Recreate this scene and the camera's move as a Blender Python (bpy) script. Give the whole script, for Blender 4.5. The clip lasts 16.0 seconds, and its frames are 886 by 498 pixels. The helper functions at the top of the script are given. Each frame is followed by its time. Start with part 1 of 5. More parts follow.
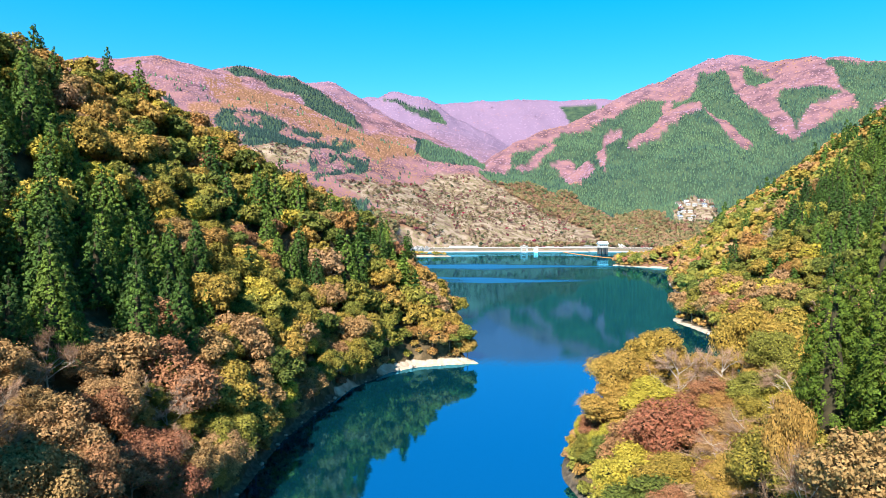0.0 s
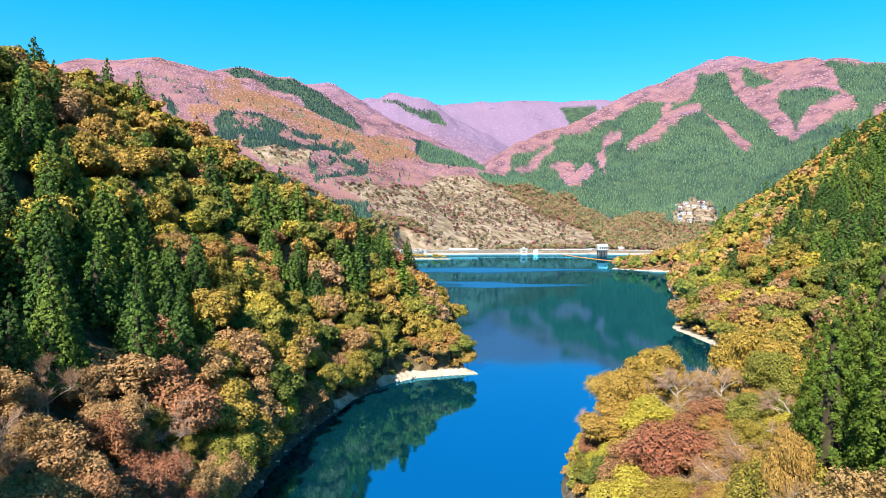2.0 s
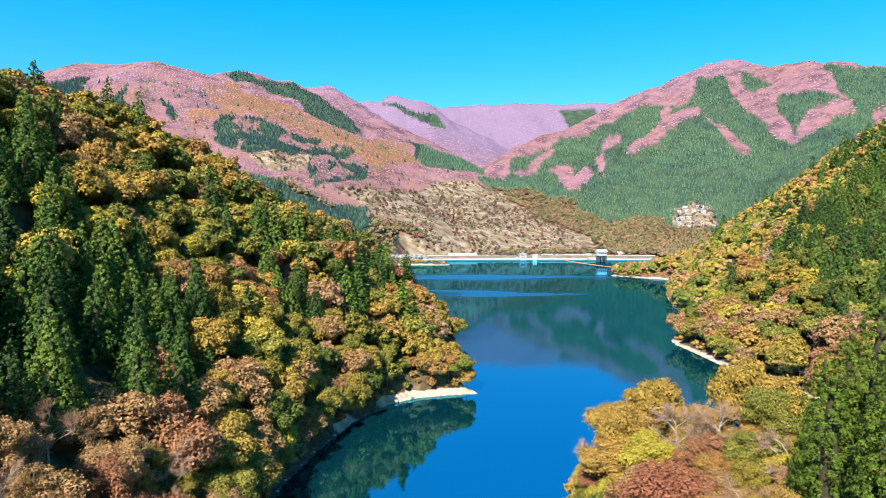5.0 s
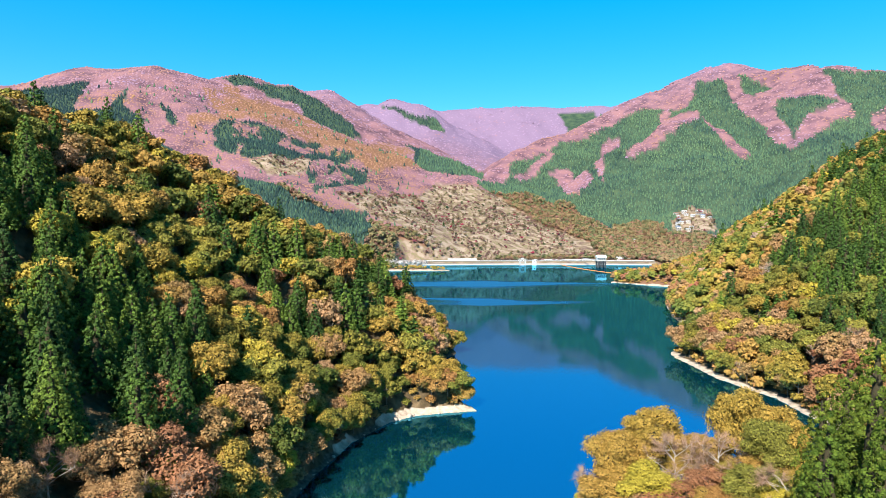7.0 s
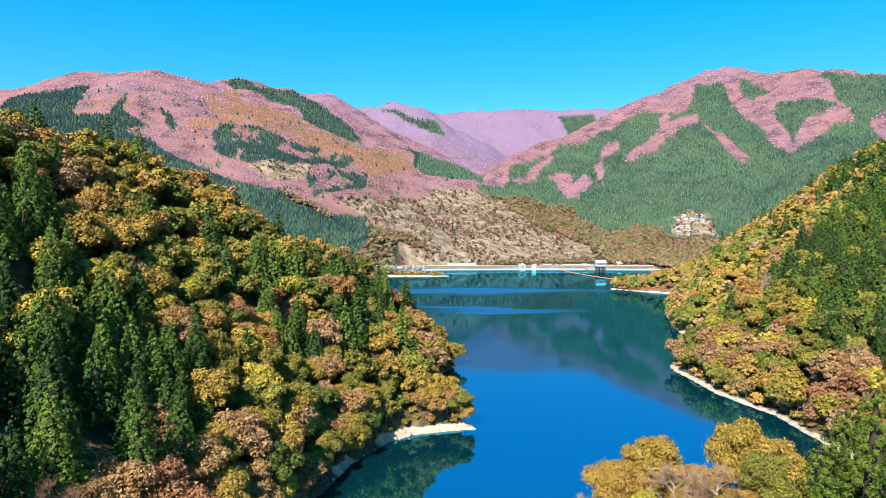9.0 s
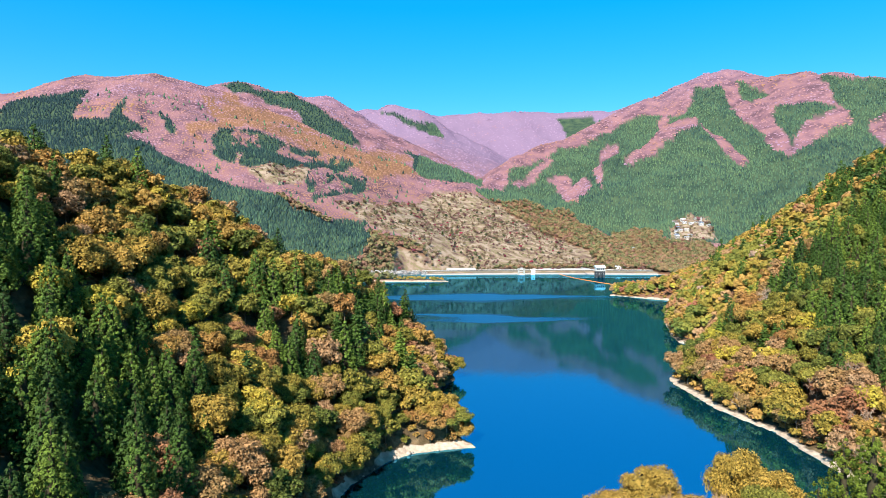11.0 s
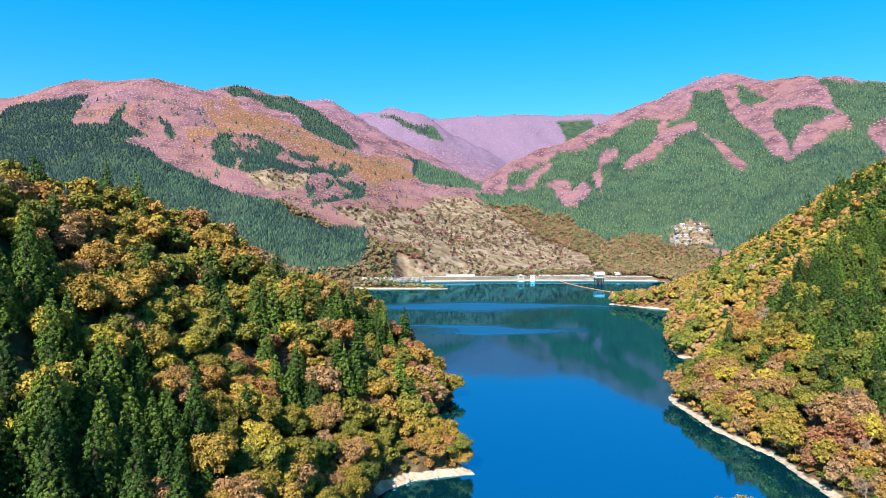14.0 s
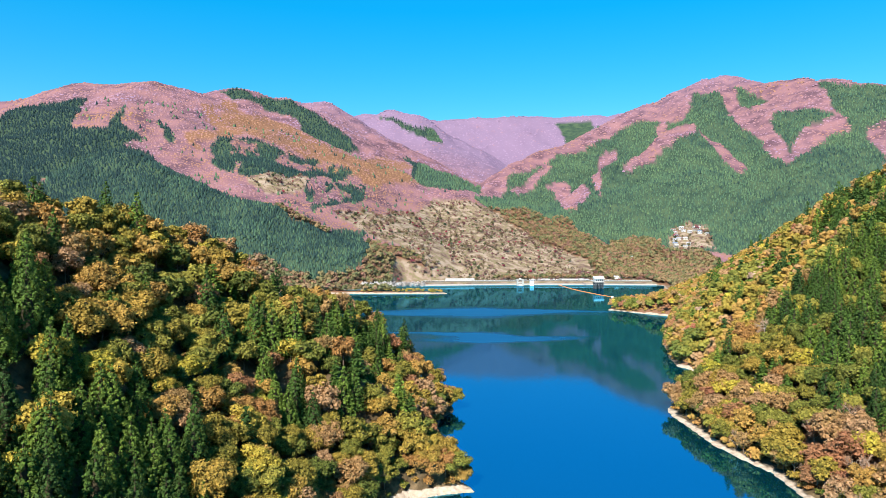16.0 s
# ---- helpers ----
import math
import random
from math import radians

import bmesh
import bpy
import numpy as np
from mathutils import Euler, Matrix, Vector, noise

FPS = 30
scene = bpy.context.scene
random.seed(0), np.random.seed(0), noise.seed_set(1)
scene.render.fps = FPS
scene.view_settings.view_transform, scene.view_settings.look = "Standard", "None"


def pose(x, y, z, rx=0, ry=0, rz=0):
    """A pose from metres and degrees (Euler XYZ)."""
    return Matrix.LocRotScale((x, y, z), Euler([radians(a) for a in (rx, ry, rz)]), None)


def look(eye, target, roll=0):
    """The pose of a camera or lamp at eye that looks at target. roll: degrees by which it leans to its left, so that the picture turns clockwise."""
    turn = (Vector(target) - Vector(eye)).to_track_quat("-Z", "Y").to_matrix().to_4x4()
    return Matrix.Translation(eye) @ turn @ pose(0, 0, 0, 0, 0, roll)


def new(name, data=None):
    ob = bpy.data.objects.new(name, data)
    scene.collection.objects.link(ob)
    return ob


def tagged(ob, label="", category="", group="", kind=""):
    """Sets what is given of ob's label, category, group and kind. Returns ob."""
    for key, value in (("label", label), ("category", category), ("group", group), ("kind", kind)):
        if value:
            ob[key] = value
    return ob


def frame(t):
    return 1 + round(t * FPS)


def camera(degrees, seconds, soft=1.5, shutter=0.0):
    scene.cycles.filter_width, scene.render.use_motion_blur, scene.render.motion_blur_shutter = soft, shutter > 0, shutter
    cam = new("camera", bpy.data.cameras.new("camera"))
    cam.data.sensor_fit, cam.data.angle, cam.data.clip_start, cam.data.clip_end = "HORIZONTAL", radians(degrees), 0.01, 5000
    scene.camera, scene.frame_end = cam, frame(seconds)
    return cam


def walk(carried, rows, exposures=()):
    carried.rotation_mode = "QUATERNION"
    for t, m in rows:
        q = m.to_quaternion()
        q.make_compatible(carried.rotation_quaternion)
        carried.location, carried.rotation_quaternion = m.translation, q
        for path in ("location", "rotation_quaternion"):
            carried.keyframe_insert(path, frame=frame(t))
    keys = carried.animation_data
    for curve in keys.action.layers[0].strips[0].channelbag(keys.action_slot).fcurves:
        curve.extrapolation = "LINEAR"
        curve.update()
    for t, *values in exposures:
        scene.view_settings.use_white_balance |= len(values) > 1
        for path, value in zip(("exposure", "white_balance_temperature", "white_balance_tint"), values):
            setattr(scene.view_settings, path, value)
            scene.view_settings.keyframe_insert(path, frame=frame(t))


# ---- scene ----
cam = camera(67.6, 16.0, soft=0.5)
METRES, EYE, TILT, LEAN, TURN = 36.0, 41.5, -2.0, 0.0, 0.0
ROWS = [
    (0.0, 0.0, 0.0, 0.0, 0.0, 0.0, -0.0),
    (0.5, -0.0001, -0.0006, 0.0207, 0.0, 0.0, -0.0),
    (1.0, -0.0001, -0.001, 0.0423, 0.0, 0.01, 0.0),
    (1.5, 0.0, -0.0015, 0.0638, -0.0, 0.02, 0.01),
    (2.0, 0.0001, -0.002, 0.0855, -0.03, 0.04, 0.02),
    (2.5, 0.0004, -0.0027, 0.1079, -0.03, 0.05, 0.03),
    (3.0, 0.0006, -0.0034, 0.1311, -0.04, 0.07, 0.02),
    (3.5, 0.0008, -0.004, 0.1549, -0.05, 0.09, 0.02),
    (4.0, 0.0008, -0.0047, 0.18, -0.06, 0.12, 0.04),
    (6.5, 0.0022, -0.0101, 0.329, -0.12, 0.36, 0.04),
    (7.0, 0.0026, -0.0114, 0.3624, -0.13, 0.41, 0.05),
    (7.5, 0.0031, -0.0125, 0.3966, -0.14, 0.45, 0.04),
    (8.0, 0.0034, -0.0137, 0.4314, -0.14, 0.5, 0.05),
    (8.5, 0.0039, -0.0149, 0.4665, -0.15, 0.54, 0.06),
    (9.0, 0.0041, -0.0157, 0.5012, -0.16, 0.58, 0.08),
    (11.5, 0.0049, -0.0196, 0.6787, -0.23, 0.73, 0.12),
    (12.0, 0.0051, -0.0202, 0.7147, -0.23, 0.75, 0.11),
    (12.5, 0.0056, -0.0213, 0.7502, -0.25, 0.78, 0.13),
    (13.0, 0.0059, -0.0226, 0.7858, -0.25, 0.81, 0.13),
    (13.5, 0.0062, -0.0232, 0.8214, -0.27, 0.83, 0.12),
    (14.0, 0.0066, -0.0242, 0.8572, -0.27, 0.85, 0.12),
    (14.5, 0.0067, -0.025, 0.8924, -0.28, 0.87, 0.13),
    (15.0, 0.0075, -0.0265, 0.9279, -0.29, 0.89, 0.15),
    (15.5, 0.0077, -0.0274, 0.9639, -0.3, 0.91, 0.16),
    (16.0, 0.0086, -0.0285, 0.9995, -0.32, 0.93, 0.17),
]
walk(cam, [(t, pose(METRES * x, METRES * y, EYE + METRES * z, 90 + TILT + pitch, roll, yaw)) for t, x, y, z, yaw, pitch, roll in ROWS], ((0.0, 1.6), (4.0, 1.53), (16.0, 1.33)))

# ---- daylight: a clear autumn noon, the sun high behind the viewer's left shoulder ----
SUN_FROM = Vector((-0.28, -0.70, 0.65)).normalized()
sun = new("sun", bpy.data.lights.new("sun", "SUN"))
sun.data.energy, sun.data.angle, sun.data.color = 5.0, radians(0.6), (1.0, 0.93, 0.82)
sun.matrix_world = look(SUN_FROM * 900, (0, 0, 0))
world = bpy.data.worlds.new("clear_sky")
scene.world = world
world.use_nodes = True
wn = world.node_tree.nodes
sky = wn.new("ShaderNodeTexSky")
sky.sky_type, sky.sun_disc = "NISHITA", False
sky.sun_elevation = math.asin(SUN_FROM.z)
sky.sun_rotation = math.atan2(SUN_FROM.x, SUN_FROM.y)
sky.altitude, sky.air_density, sky.dust_density, sky.ozone_density = 500, 1.0, 0.2, 2.0
wn["Background"].inputs["Strength"].default_value = 0.1
deep = wn.new("ShaderNodeHueSaturation")  # a deep, clear autumn sky
deep.inputs["Hue"].default_value, deep.inputs["Saturation"].default_value, deep.inputs["Value"].default_value = 0.497, 1.55, 0.88
even = wn.new("ShaderNodeMix")  # thin dry air: little fading towards the zenith
even.data_type = "RGBA"
even.inputs["Factor"].default_value = 0.42
even.inputs["B"].default_value = (0.05, 2.1, 3.8, 1)
world.node_tree.links.new(sky.outputs["Color"], deep.inputs["Color"])
world.node_tree.links.new(deep.outputs["Color"], even.inputs["A"])
world.node_tree.links.new(even.outputs["Result"], wn["Background"].inputs["Color"])

# ---- materials ----
def shader(name, roughness=0.9, specular=0.2):
    mat = bpy.data.materials.new(name)
    mat.use_nodes = True
    bsdf = mat.node_tree.nodes["Principled BSDF"]
    bsdf.inputs["Roughness"].default_value = roughness
    bsdf.inputs["Specular IOR Level"].default_value = specular
    return mat, mat.node_tree.nodes, mat.node_tree.links, bsdf


def ramp(nodes, stops, interpolation="LINEAR"):
    r = nodes.new("ShaderNodeValToRGB")
    r.color_ramp.interpolation = interpolation
    els = r.color_ramp.elements
    while len(els) < len(stops):
        els.new(0.5)
    for e, (p, c) in zip(els, stops):
        e.position, e.color = p, (*c, 1)
    return r


def grain(nodes, links, scale, detail=4.0, coords=None):
    n = nodes.new("ShaderNodeTexNoise")
    n.inputs["Scale"].default_value, n.inputs["Detail"].default_value = scale, detail
    if coords is not None:
        links.new(coords, n.inputs["Vector"])
    return n.outputs["Fac"]


def mix(nodes, links, fac, a, b, blend="MIX"):
    m = nodes.new("ShaderNodeMix")
    m.data_type, m.blend_type = "RGBA", blend
    for value, socket in ((fac, m.inputs["Factor"]), (a, m.inputs["A"]), (b, m.inputs["B"])):
        if hasattr(value, "is_output"):
            links.new(value, socket)
        elif isinstance(value, tuple):
            socket.default_value = (*value, 1)
        else:
            socket.default_value = value
    return m.outputs["Result"]


def sums(nodes, links, op, a, b, clamp=False):
    m = nodes.new("ShaderNodeMath")
    m.operation, m.use_clamp = op, clamp
    for value, socket in ((a, m.inputs[0]), (b, m.inputs[1])):
        if hasattr(value, "is_output"):
            links.new(value, socket)
        else:
            socket.default_value = value
    return m.outputs[0]


def leaf_material(name, stops, joined=False, rough=0.75, glow=0.25, spread=0.25, light=(0.58, 1.36)):
    """Foliage: one tone a tree (from the object, or from the tone stored with joined trees) and a lighter or darker one a leaf."""
    mat, nodes, links, bsdf = shader(name, rough, 0.15)
    if joined:
        a = nodes.new("ShaderNodeAttribute")
        a.attribute_name = "tone"
        tone = a.outputs["Fac"]
    else:
        tone = nodes.new("ShaderNodeObjectInfo").outputs["Random"]
    leaf = nodes.new("ShaderNodeNewGeometry").outputs["Random Per Island"]
    leafy = sums(nodes, links, "MULTIPLY", sums(nodes, links, "SUBTRACT", leaf, 0.5), spread)
    r = ramp(nodes, stops)
    links.new(sums(nodes, links, "ADD", tone, leafy, True), r.inputs["Fac"])
    value = nodes.new("ShaderNodeMapRange")
    value.inputs["To Min"].default_value, value.inputs["To Max"].default_value = light
    links.new(leaf, value.inputs["Value"])
    hsv = nodes.new("ShaderNodeHueSaturation")
    links.new(value.outputs["Result"], hsv.inputs["Value"])
    links.new(r.outputs["Color"], hsv.inputs["Color"])
    links.new(hsv.outputs["Color"], bsdf.inputs["Base Color"])
    if glow:
        bsdf.inputs["Subsurface Weight"].default_value = 0.0
        t = nodes.new("ShaderNodeBsdfTranslucent")
        links.new(hsv.outputs["Color"], t.inputs["Color"])
        m = nodes.new("ShaderNodeMixShader")
        m.inputs["Fac"].default_value = glow
        links.new(bsdf.outputs[0], m.inputs[1])
        links.new(t.outputs[0], m.inputs[2])
        links.new(m.outputs[0], nodes["Material Output"].inputs["Surface"])
    return mat


GOLD = [(0.0, (0.125, 0.12, 0.021)), (0.35, (0.212, 0.162, 0.028)), (0.7, (0.288, 0.188, 0.038)), (1.0, (0.328, 0.19, 0.052))]
YELLOW = [(0.0, (0.28, 0.25, 0.032)), (0.5, (0.34, 0.27, 0.038)), (1.0, (0.37, 0.265, 0.05))]
TAN = [(0.0, (0.25, 0.158, 0.06)), (0.5, (0.29, 0.165, 0.07)), (1.0, (0.30, 0.18, 0.095))]
LIME = [(0.0, (0.05, 0.085, 0.009)), (1.0, (0.105, 0.13, 0.014))]
VALE = [(0.0, (0.085, 0.10, 0.045)), (0.4, (0.165, 0.135, 0.06)), (0.75, (0.205, 0.128, 0.07)), (1.0, (0.175, 0.088, 0.068))]
RUST = [(0.0, (0.27, 0.15, 0.065)), (0.5, (0.26, 0.122, 0.058)), (0.93, (0.24, 0.10, 0.055)), (1.0, (0.245, 0.088, 0.05))]
AMBER = [(0.0, (0.27, 0.175, 0.042)), (0.5, (0.285, 0.16, 0.044)), (1.0, (0.265, 0.13, 0.045))]
OLIVE = [(0.0, (0.08, 0.10, 0.02)), (0.5, (0.138, 0.14, 0.026)), (1.0, (0.215, 0.19, 0.034))]
CEDAR = [(0.0, (0.020, 0.046, 0.010)), (0.5, (0.044, 0.084, 0.013)), (1.0, (0.088, 0.132, 0.018))]
TWIG = [(0.0, (0.22, 0.13, 0.08)), (0.6, (0.28, 0.17, 0.11)), (1.0, (0.32, 0.22, 0.16))]
# BEECH starts at a mauve that holds the haze of the distant ridges
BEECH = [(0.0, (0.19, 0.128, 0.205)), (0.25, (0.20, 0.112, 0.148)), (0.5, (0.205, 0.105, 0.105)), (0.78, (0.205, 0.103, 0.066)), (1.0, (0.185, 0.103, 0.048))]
SCRUB = [(0.0, (0.022, 0.04, 0.022)), (0.22, (0.075, 0.08, 0.035)), (0.45, (0.14, 0.10, 0.055)), (0.7, (0.15, 0.085, 0.07)), (0.85, (0.11, 0.04, 0.05)), (1.0, (0.24, 0.02, 0.05))]
# PINE starts at a blue-black that holds the shade on the left plantations
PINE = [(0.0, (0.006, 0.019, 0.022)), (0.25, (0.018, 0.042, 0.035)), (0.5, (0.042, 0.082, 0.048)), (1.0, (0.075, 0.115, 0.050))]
M = {}
for key, stops in (("gold", GOLD), ("rust", RUST), ("olive", OLIVE), ("cedar", CEDAR), ("amber", AMBER), ("yellow", YELLOW), ("tan", TAN), ("lime", LIME), ("vale", VALE), ("twig", TWIG), ("beech", BEECH), ("scrub", SCRUB), ("pine", PINE)):
    M[key] = leaf_material(key + "_foliage", stops, glow=0.06 if key in ("cedar", "twig") else 0.18)
    M["far_" + key] = leaf_material("far_" + key + "_foliage", stops, joined=True, glow=0, spread=0.15, light=(0.86, 1.1) if key == "beech" else (0.88, 1.12))


def plain(name, colours, scale=1.0, rough=0.85, bump=0.3):
    mat, nodes, links, bsdf = shader(name, rough, 0.3)
    at = nodes.new("ShaderNodeTexCoord").outputs["Object"]
    n = grain(nodes, links, scale, 6, at)
    fine = grain(nodes, links, scale * 9, 3, at)
    r = ramp(nodes, [(0.3, colours[0]), (0.7, colours[1])])
    links.new(sums(nodes, links, "ADD", sums(nodes, links, "MULTIPLY", n, 0.7), sums(nodes, links, "MULTIPLY", fine, 0.3)), r.inputs["Fac"])
    links.new(r.outputs["Color"], bsdf.inputs["Base Color"])
    if bump:
        b = nodes.new("ShaderNodeBump")
        b.inputs["Strength"].default_value, b.inputs["Distance"].default_value = bump, 0.1
        links.new(fine, b.inputs["Height"])
        links.new(b.outputs["Normal"], bsdf.inputs["Normal"])
    return mat


M["far_pale"] = leaf_material("pale_thicket", [(0.0, (0.26, 0.235, 0.22)), (1.0, (0.40, 0.37, 0.35))], joined=True, glow=0)
# twigs inside the crowns, with the shade of the leaf gaps put into their colour
M["inner"] = plain("shade_dark_twigs", ((0.018, 0.017, 0.008), (0.05, 0.04, 0.02)), 1.5, 0.95, 0)
M["bark"] = plain("bark", ((0.07, 0.05, 0.035), (0.16, 0.12, 0.09)), 3)
M["pale_bark"] = plain("pale_bark", ((0.22, 0.18, 0.14), (0.42, 0.37, 0.31)), 3)
M["concrete"] = plain("concrete", ((0.22, 0.20, 0.18), (0.33, 0.31, 0.28)), 0.6)
M["grey_concrete"] = plain("grey_concrete", ((0.28, 0.28, 0.28), (0.42, 0.41, 0.40)), 0.5)
M["asphalt"] = plain("asphalt", ((0.045, 0.045, 0.047), (0.07, 0.07, 0.07)), 1)
M["white_paint"] = plain("white_paint", ((0.55, 0.55, 0.53), (0.68, 0.68, 0.66)), 1)
M["dark_steel"] = plain("dark_steel", ((0.02, 0.022, 0.025), (0.05, 0.05, 0.055)), 2, 0.5)
M["grey_roof"] = plain("grey_roof", ((0.16, 0.17, 0.19), (0.30, 0.31, 0.33)), 1, 0.6)
M["blue_roof"] = plain("blue_roof", ((0.10, 0.14, 0.22), (0.16, 0.22, 0.32)), 1, 0.5)
M["brown_roof"] = plain("brown_roof", ((0.12, 0.06, 0.04), (0.20, 0.11, 0.08)), 1, 0.7)
M["cream_wall"] = plain("cream_wall", ((0.28, 0.25, 0.21), (0.38, 0.35, 0.31)), 1)
M["window_dark"] = plain("window_dark", ((0.02, 0.025, 0.03), (0.05, 0.06, 0.07)), 1, 0.15, 0)
M["orange_float"] = plain("orange_float", ((0.55, 0.15, 0.03), (0.70, 0.24, 0.06)), 1, 0.5)
M["sandstone"] = plain("sandstone", ((0.22, 0.18, 0.14), (0.40, 0.34, 0.28)), 0.4)

# the ground: leaf litter, grass and forest floor inland, bare pale bank along the waterline
mat, nodes, links, bsdf = shader("hillside", 0.95, 0.1)
geo = nodes.new("ShaderNodeNewGeometry")
at = geo.outputs["Position"]
xyz = nodes.new("ShaderNodeSeparateXYZ")
links.new(at, xyz.inputs["Vector"])


def cover(name):
    a = nodes.new("ShaderNodeAttribute")
    a.attribute_name = name
    return a.outputs["Fac"]


litter = ramp(nodes, [(0.3, (0.035, 0.026, 0.014)), (0.5, (0.08, 0.056, 0.03)), (0.7, (0.15, 0.105, 0.058))])
links.new(grain(nodes, links, 0.35, 8, at), litter.inputs["Fac"])
beech = ramp(nodes, [(0.36, (0.085, 0.046, 0.06)), (0.5, (0.15, 0.078, 0.095)), (0.64, (0.195, 0.098, 0.105))])
links.new(grain(nodes, links, 0.02, 10, at), beech.inputs["Fac"])
needle = ramp(nodes, [(0.3, (0.018, 0.036, 0.026)), (0.5, (0.032, 0.055, 0.034)), (0.7, (0.05, 0.075, 0.04))])
links.new(grain(nodes, links, 0.03, 9, at), needle.inputs["Fac"])
grass = ramp(nodes, [(0.34, (0.09, 0.058, 0.046)), (0.43, (0.17, 0.115, 0.085)), (0.48, (0.14, 0.125, 0.058)), (0.53, (0.195, 0.135, 0.10)), (0.62, (0.25, 0.195, 0.145))])
links.new(grain(nodes, links, 0.075, 12, at), grass.inputs["Fac"])
shore = ramp(nodes, [(0.3, (0.035, 0.028, 0.022)), (0.7, (0.12, 0.098, 0.075))])
links.new(grain(nodes, links, 0.9, 8, at), shore.inputs["Fac"])
bank = ramp(nodes, [(0.3, (0.24, 0.185, 0.14)), (0.7, (0.46, 0.38, 0.30))])
links.new(grain(nodes, links, 0.6, 8, at), bank.inputs["Fac"])
colour = mix(nodes, links, cover("far"), litter.outputs["Color"], beech.outputs["Color"])
# haze painted on: ground turns mauve beyond 2600 m
colour = mix(nodes, links, cover("distance_haze"), colour, (0.155, 0.105, 0.165))
colour = mix(nodes, links, cover("warm"), colour, (0.15, 0.076, 0.045))
colour = mix(nodes, links, cover("conifer"), colour, needle.outputs["Color"])
colour = mix(nodes, links, cover("meadow"), colour, grass.outputs["Color"])
edge = sums(nodes, links, "ADD", sums(nodes, links, "SUBTRACT", xyz.outputs["Z"], sums(nodes, links, "MULTIPLY", cover("sand"), 0.9)), sums(nodes, links, "MULTIPLY", grain(nodes, links, 0.15, 5, at), 2.6))
low = nodes.new("ShaderNodeMapRange")
low.inputs["From Min"].default_value, low.inputs["From Max"].default_value = 2.35, 2.05
links.new(edge, low.inputs["Value"])
colour = mix(nodes, links, low.outputs["Result"], colour, mix(nodes, links, sums(nodes, links, "ADD", cover("sand"), sums(nodes, links, "MULTIPLY", cover("far"), 0.6), True), shore.outputs["Color"], bank.outputs["Color"]))
links.new(colour, bsdf.inputs["Base Color"])
bump = nodes.new("ShaderNodeBump")
bump.inputs["Strength"].default_value, bump.inputs["Distance"].default_value = 0.6, 1.0
links.new(grain(nodes, links, 0.8, 6, at), bump.inputs["Height"])
links.new(bump.outputs["Normal"], bsdf.inputs["Normal"])
M["hillside"] = mat

# the lake: deep green-blue water, still, with lanes of wind ripples farther out
mat, nodes, links, bsdf = shader("lake_water", 0.9, 0.0)
at = nodes.new("ShaderNodeNewGeometry").outputs["Position"]
bsdf.inputs["Base Color"].default_value = (0.001, 0.022, 0.034, 1)
mirror = nodes.new("ShaderNodeBsdfGlossy")
mirror.inputs["Color"].default_value = (0.16, 0.66, 1.0, 1)
angle = nodes.new("ShaderNodeFresnel")
angle.inputs["IOR"].default_value = 7.0
surface = nodes.new("ShaderNodeMixShader")
links.new(angle.outputs[0], surface.inputs["Fac"])
links.new(bsdf.outputs[0], surface.inputs[1])
links.new(mirror.outputs[0], surface.inputs[2])
links.new(surface.outputs[0], nodes["Material Output"].inputs["Surface"])
stretch = nodes.new("ShaderNodeMapping")
stretch.inputs["Scale"].default_value = (0.006, 0.016, 1)
links.new(at, stretch.inputs["Vector"])
drift = grain(nodes, links, 1.0, 4, stretch.outputs["Vector"])
away = nodes.new("ShaderNodeSeparateXYZ")
links.new(at, away.inputs["Vector"])


def lane(middle, half, left, right):
    """A lane of ruffled water lying across the lake, with a wavering edge."""
    y = sums(nodes, links, "ADD", away.outputs["Y"], sums(nodes, links, "MULTIPLY", sums(nodes, links, "SUBTRACT", drift, 0.5), 110))
    off = sums(nodes, links, "ABSOLUTE", sums(nodes, links, "SUBTRACT", y, middle), 0)
    side = sums(nodes, links, "ABSOLUTE", sums(nodes, links, "SUBTRACT", away.outputs["X"], (left + right) / 2), 0)
    off = sums(nodes, links, "ADD", sums(nodes, links, "DIVIDE", off, half), sums(nodes, links, "DIVIDE", side, (right - left) / 2))
    edge = nodes.new("ShaderNodeMapRange")
    edge.inputs["From Min"].default_value, edge.inputs["From Max"].default_value = 1.3, 0.55
    links.new(off, edge.inputs["Value"])
    return edge.outputs["Result"]


wind = sums(nodes, links, "MAXIMUM", lane(672, 44, -170, 230), lane(512, 20, -60, 120))
links.new(sums(nodes, links, "ADD", sums(nodes, links, "MULTIPLY", wind, 0.32), 0.04), mirror.inputs["Roughness"])
bump = nodes.new("ShaderNodeBump")
bump.inputs["Strength"].default_value, bump.inputs["Distance"].default_value = 0.12, 0.06
links.new(grain(nodes, links, 0.7, 3, at), bump.inputs["Height"])
links.new(bump.outputs["Normal"], mirror.inputs["Normal"])
M["water"] = mat

# ---- the shape of the land ----
def lattice(ix, iy, seed):
    h = (ix.astype(np.int64) * 374761393 + iy.astype(np.int64) * 668265263 + seed * 974634221) & 0xFFFFFFFF
    h = ((h ^ (h >> 13)) * 1274126177) & 0xFFFFFFFF
    return ((h ^ (h >> 16)) & 0xFFFF) / 65535.0


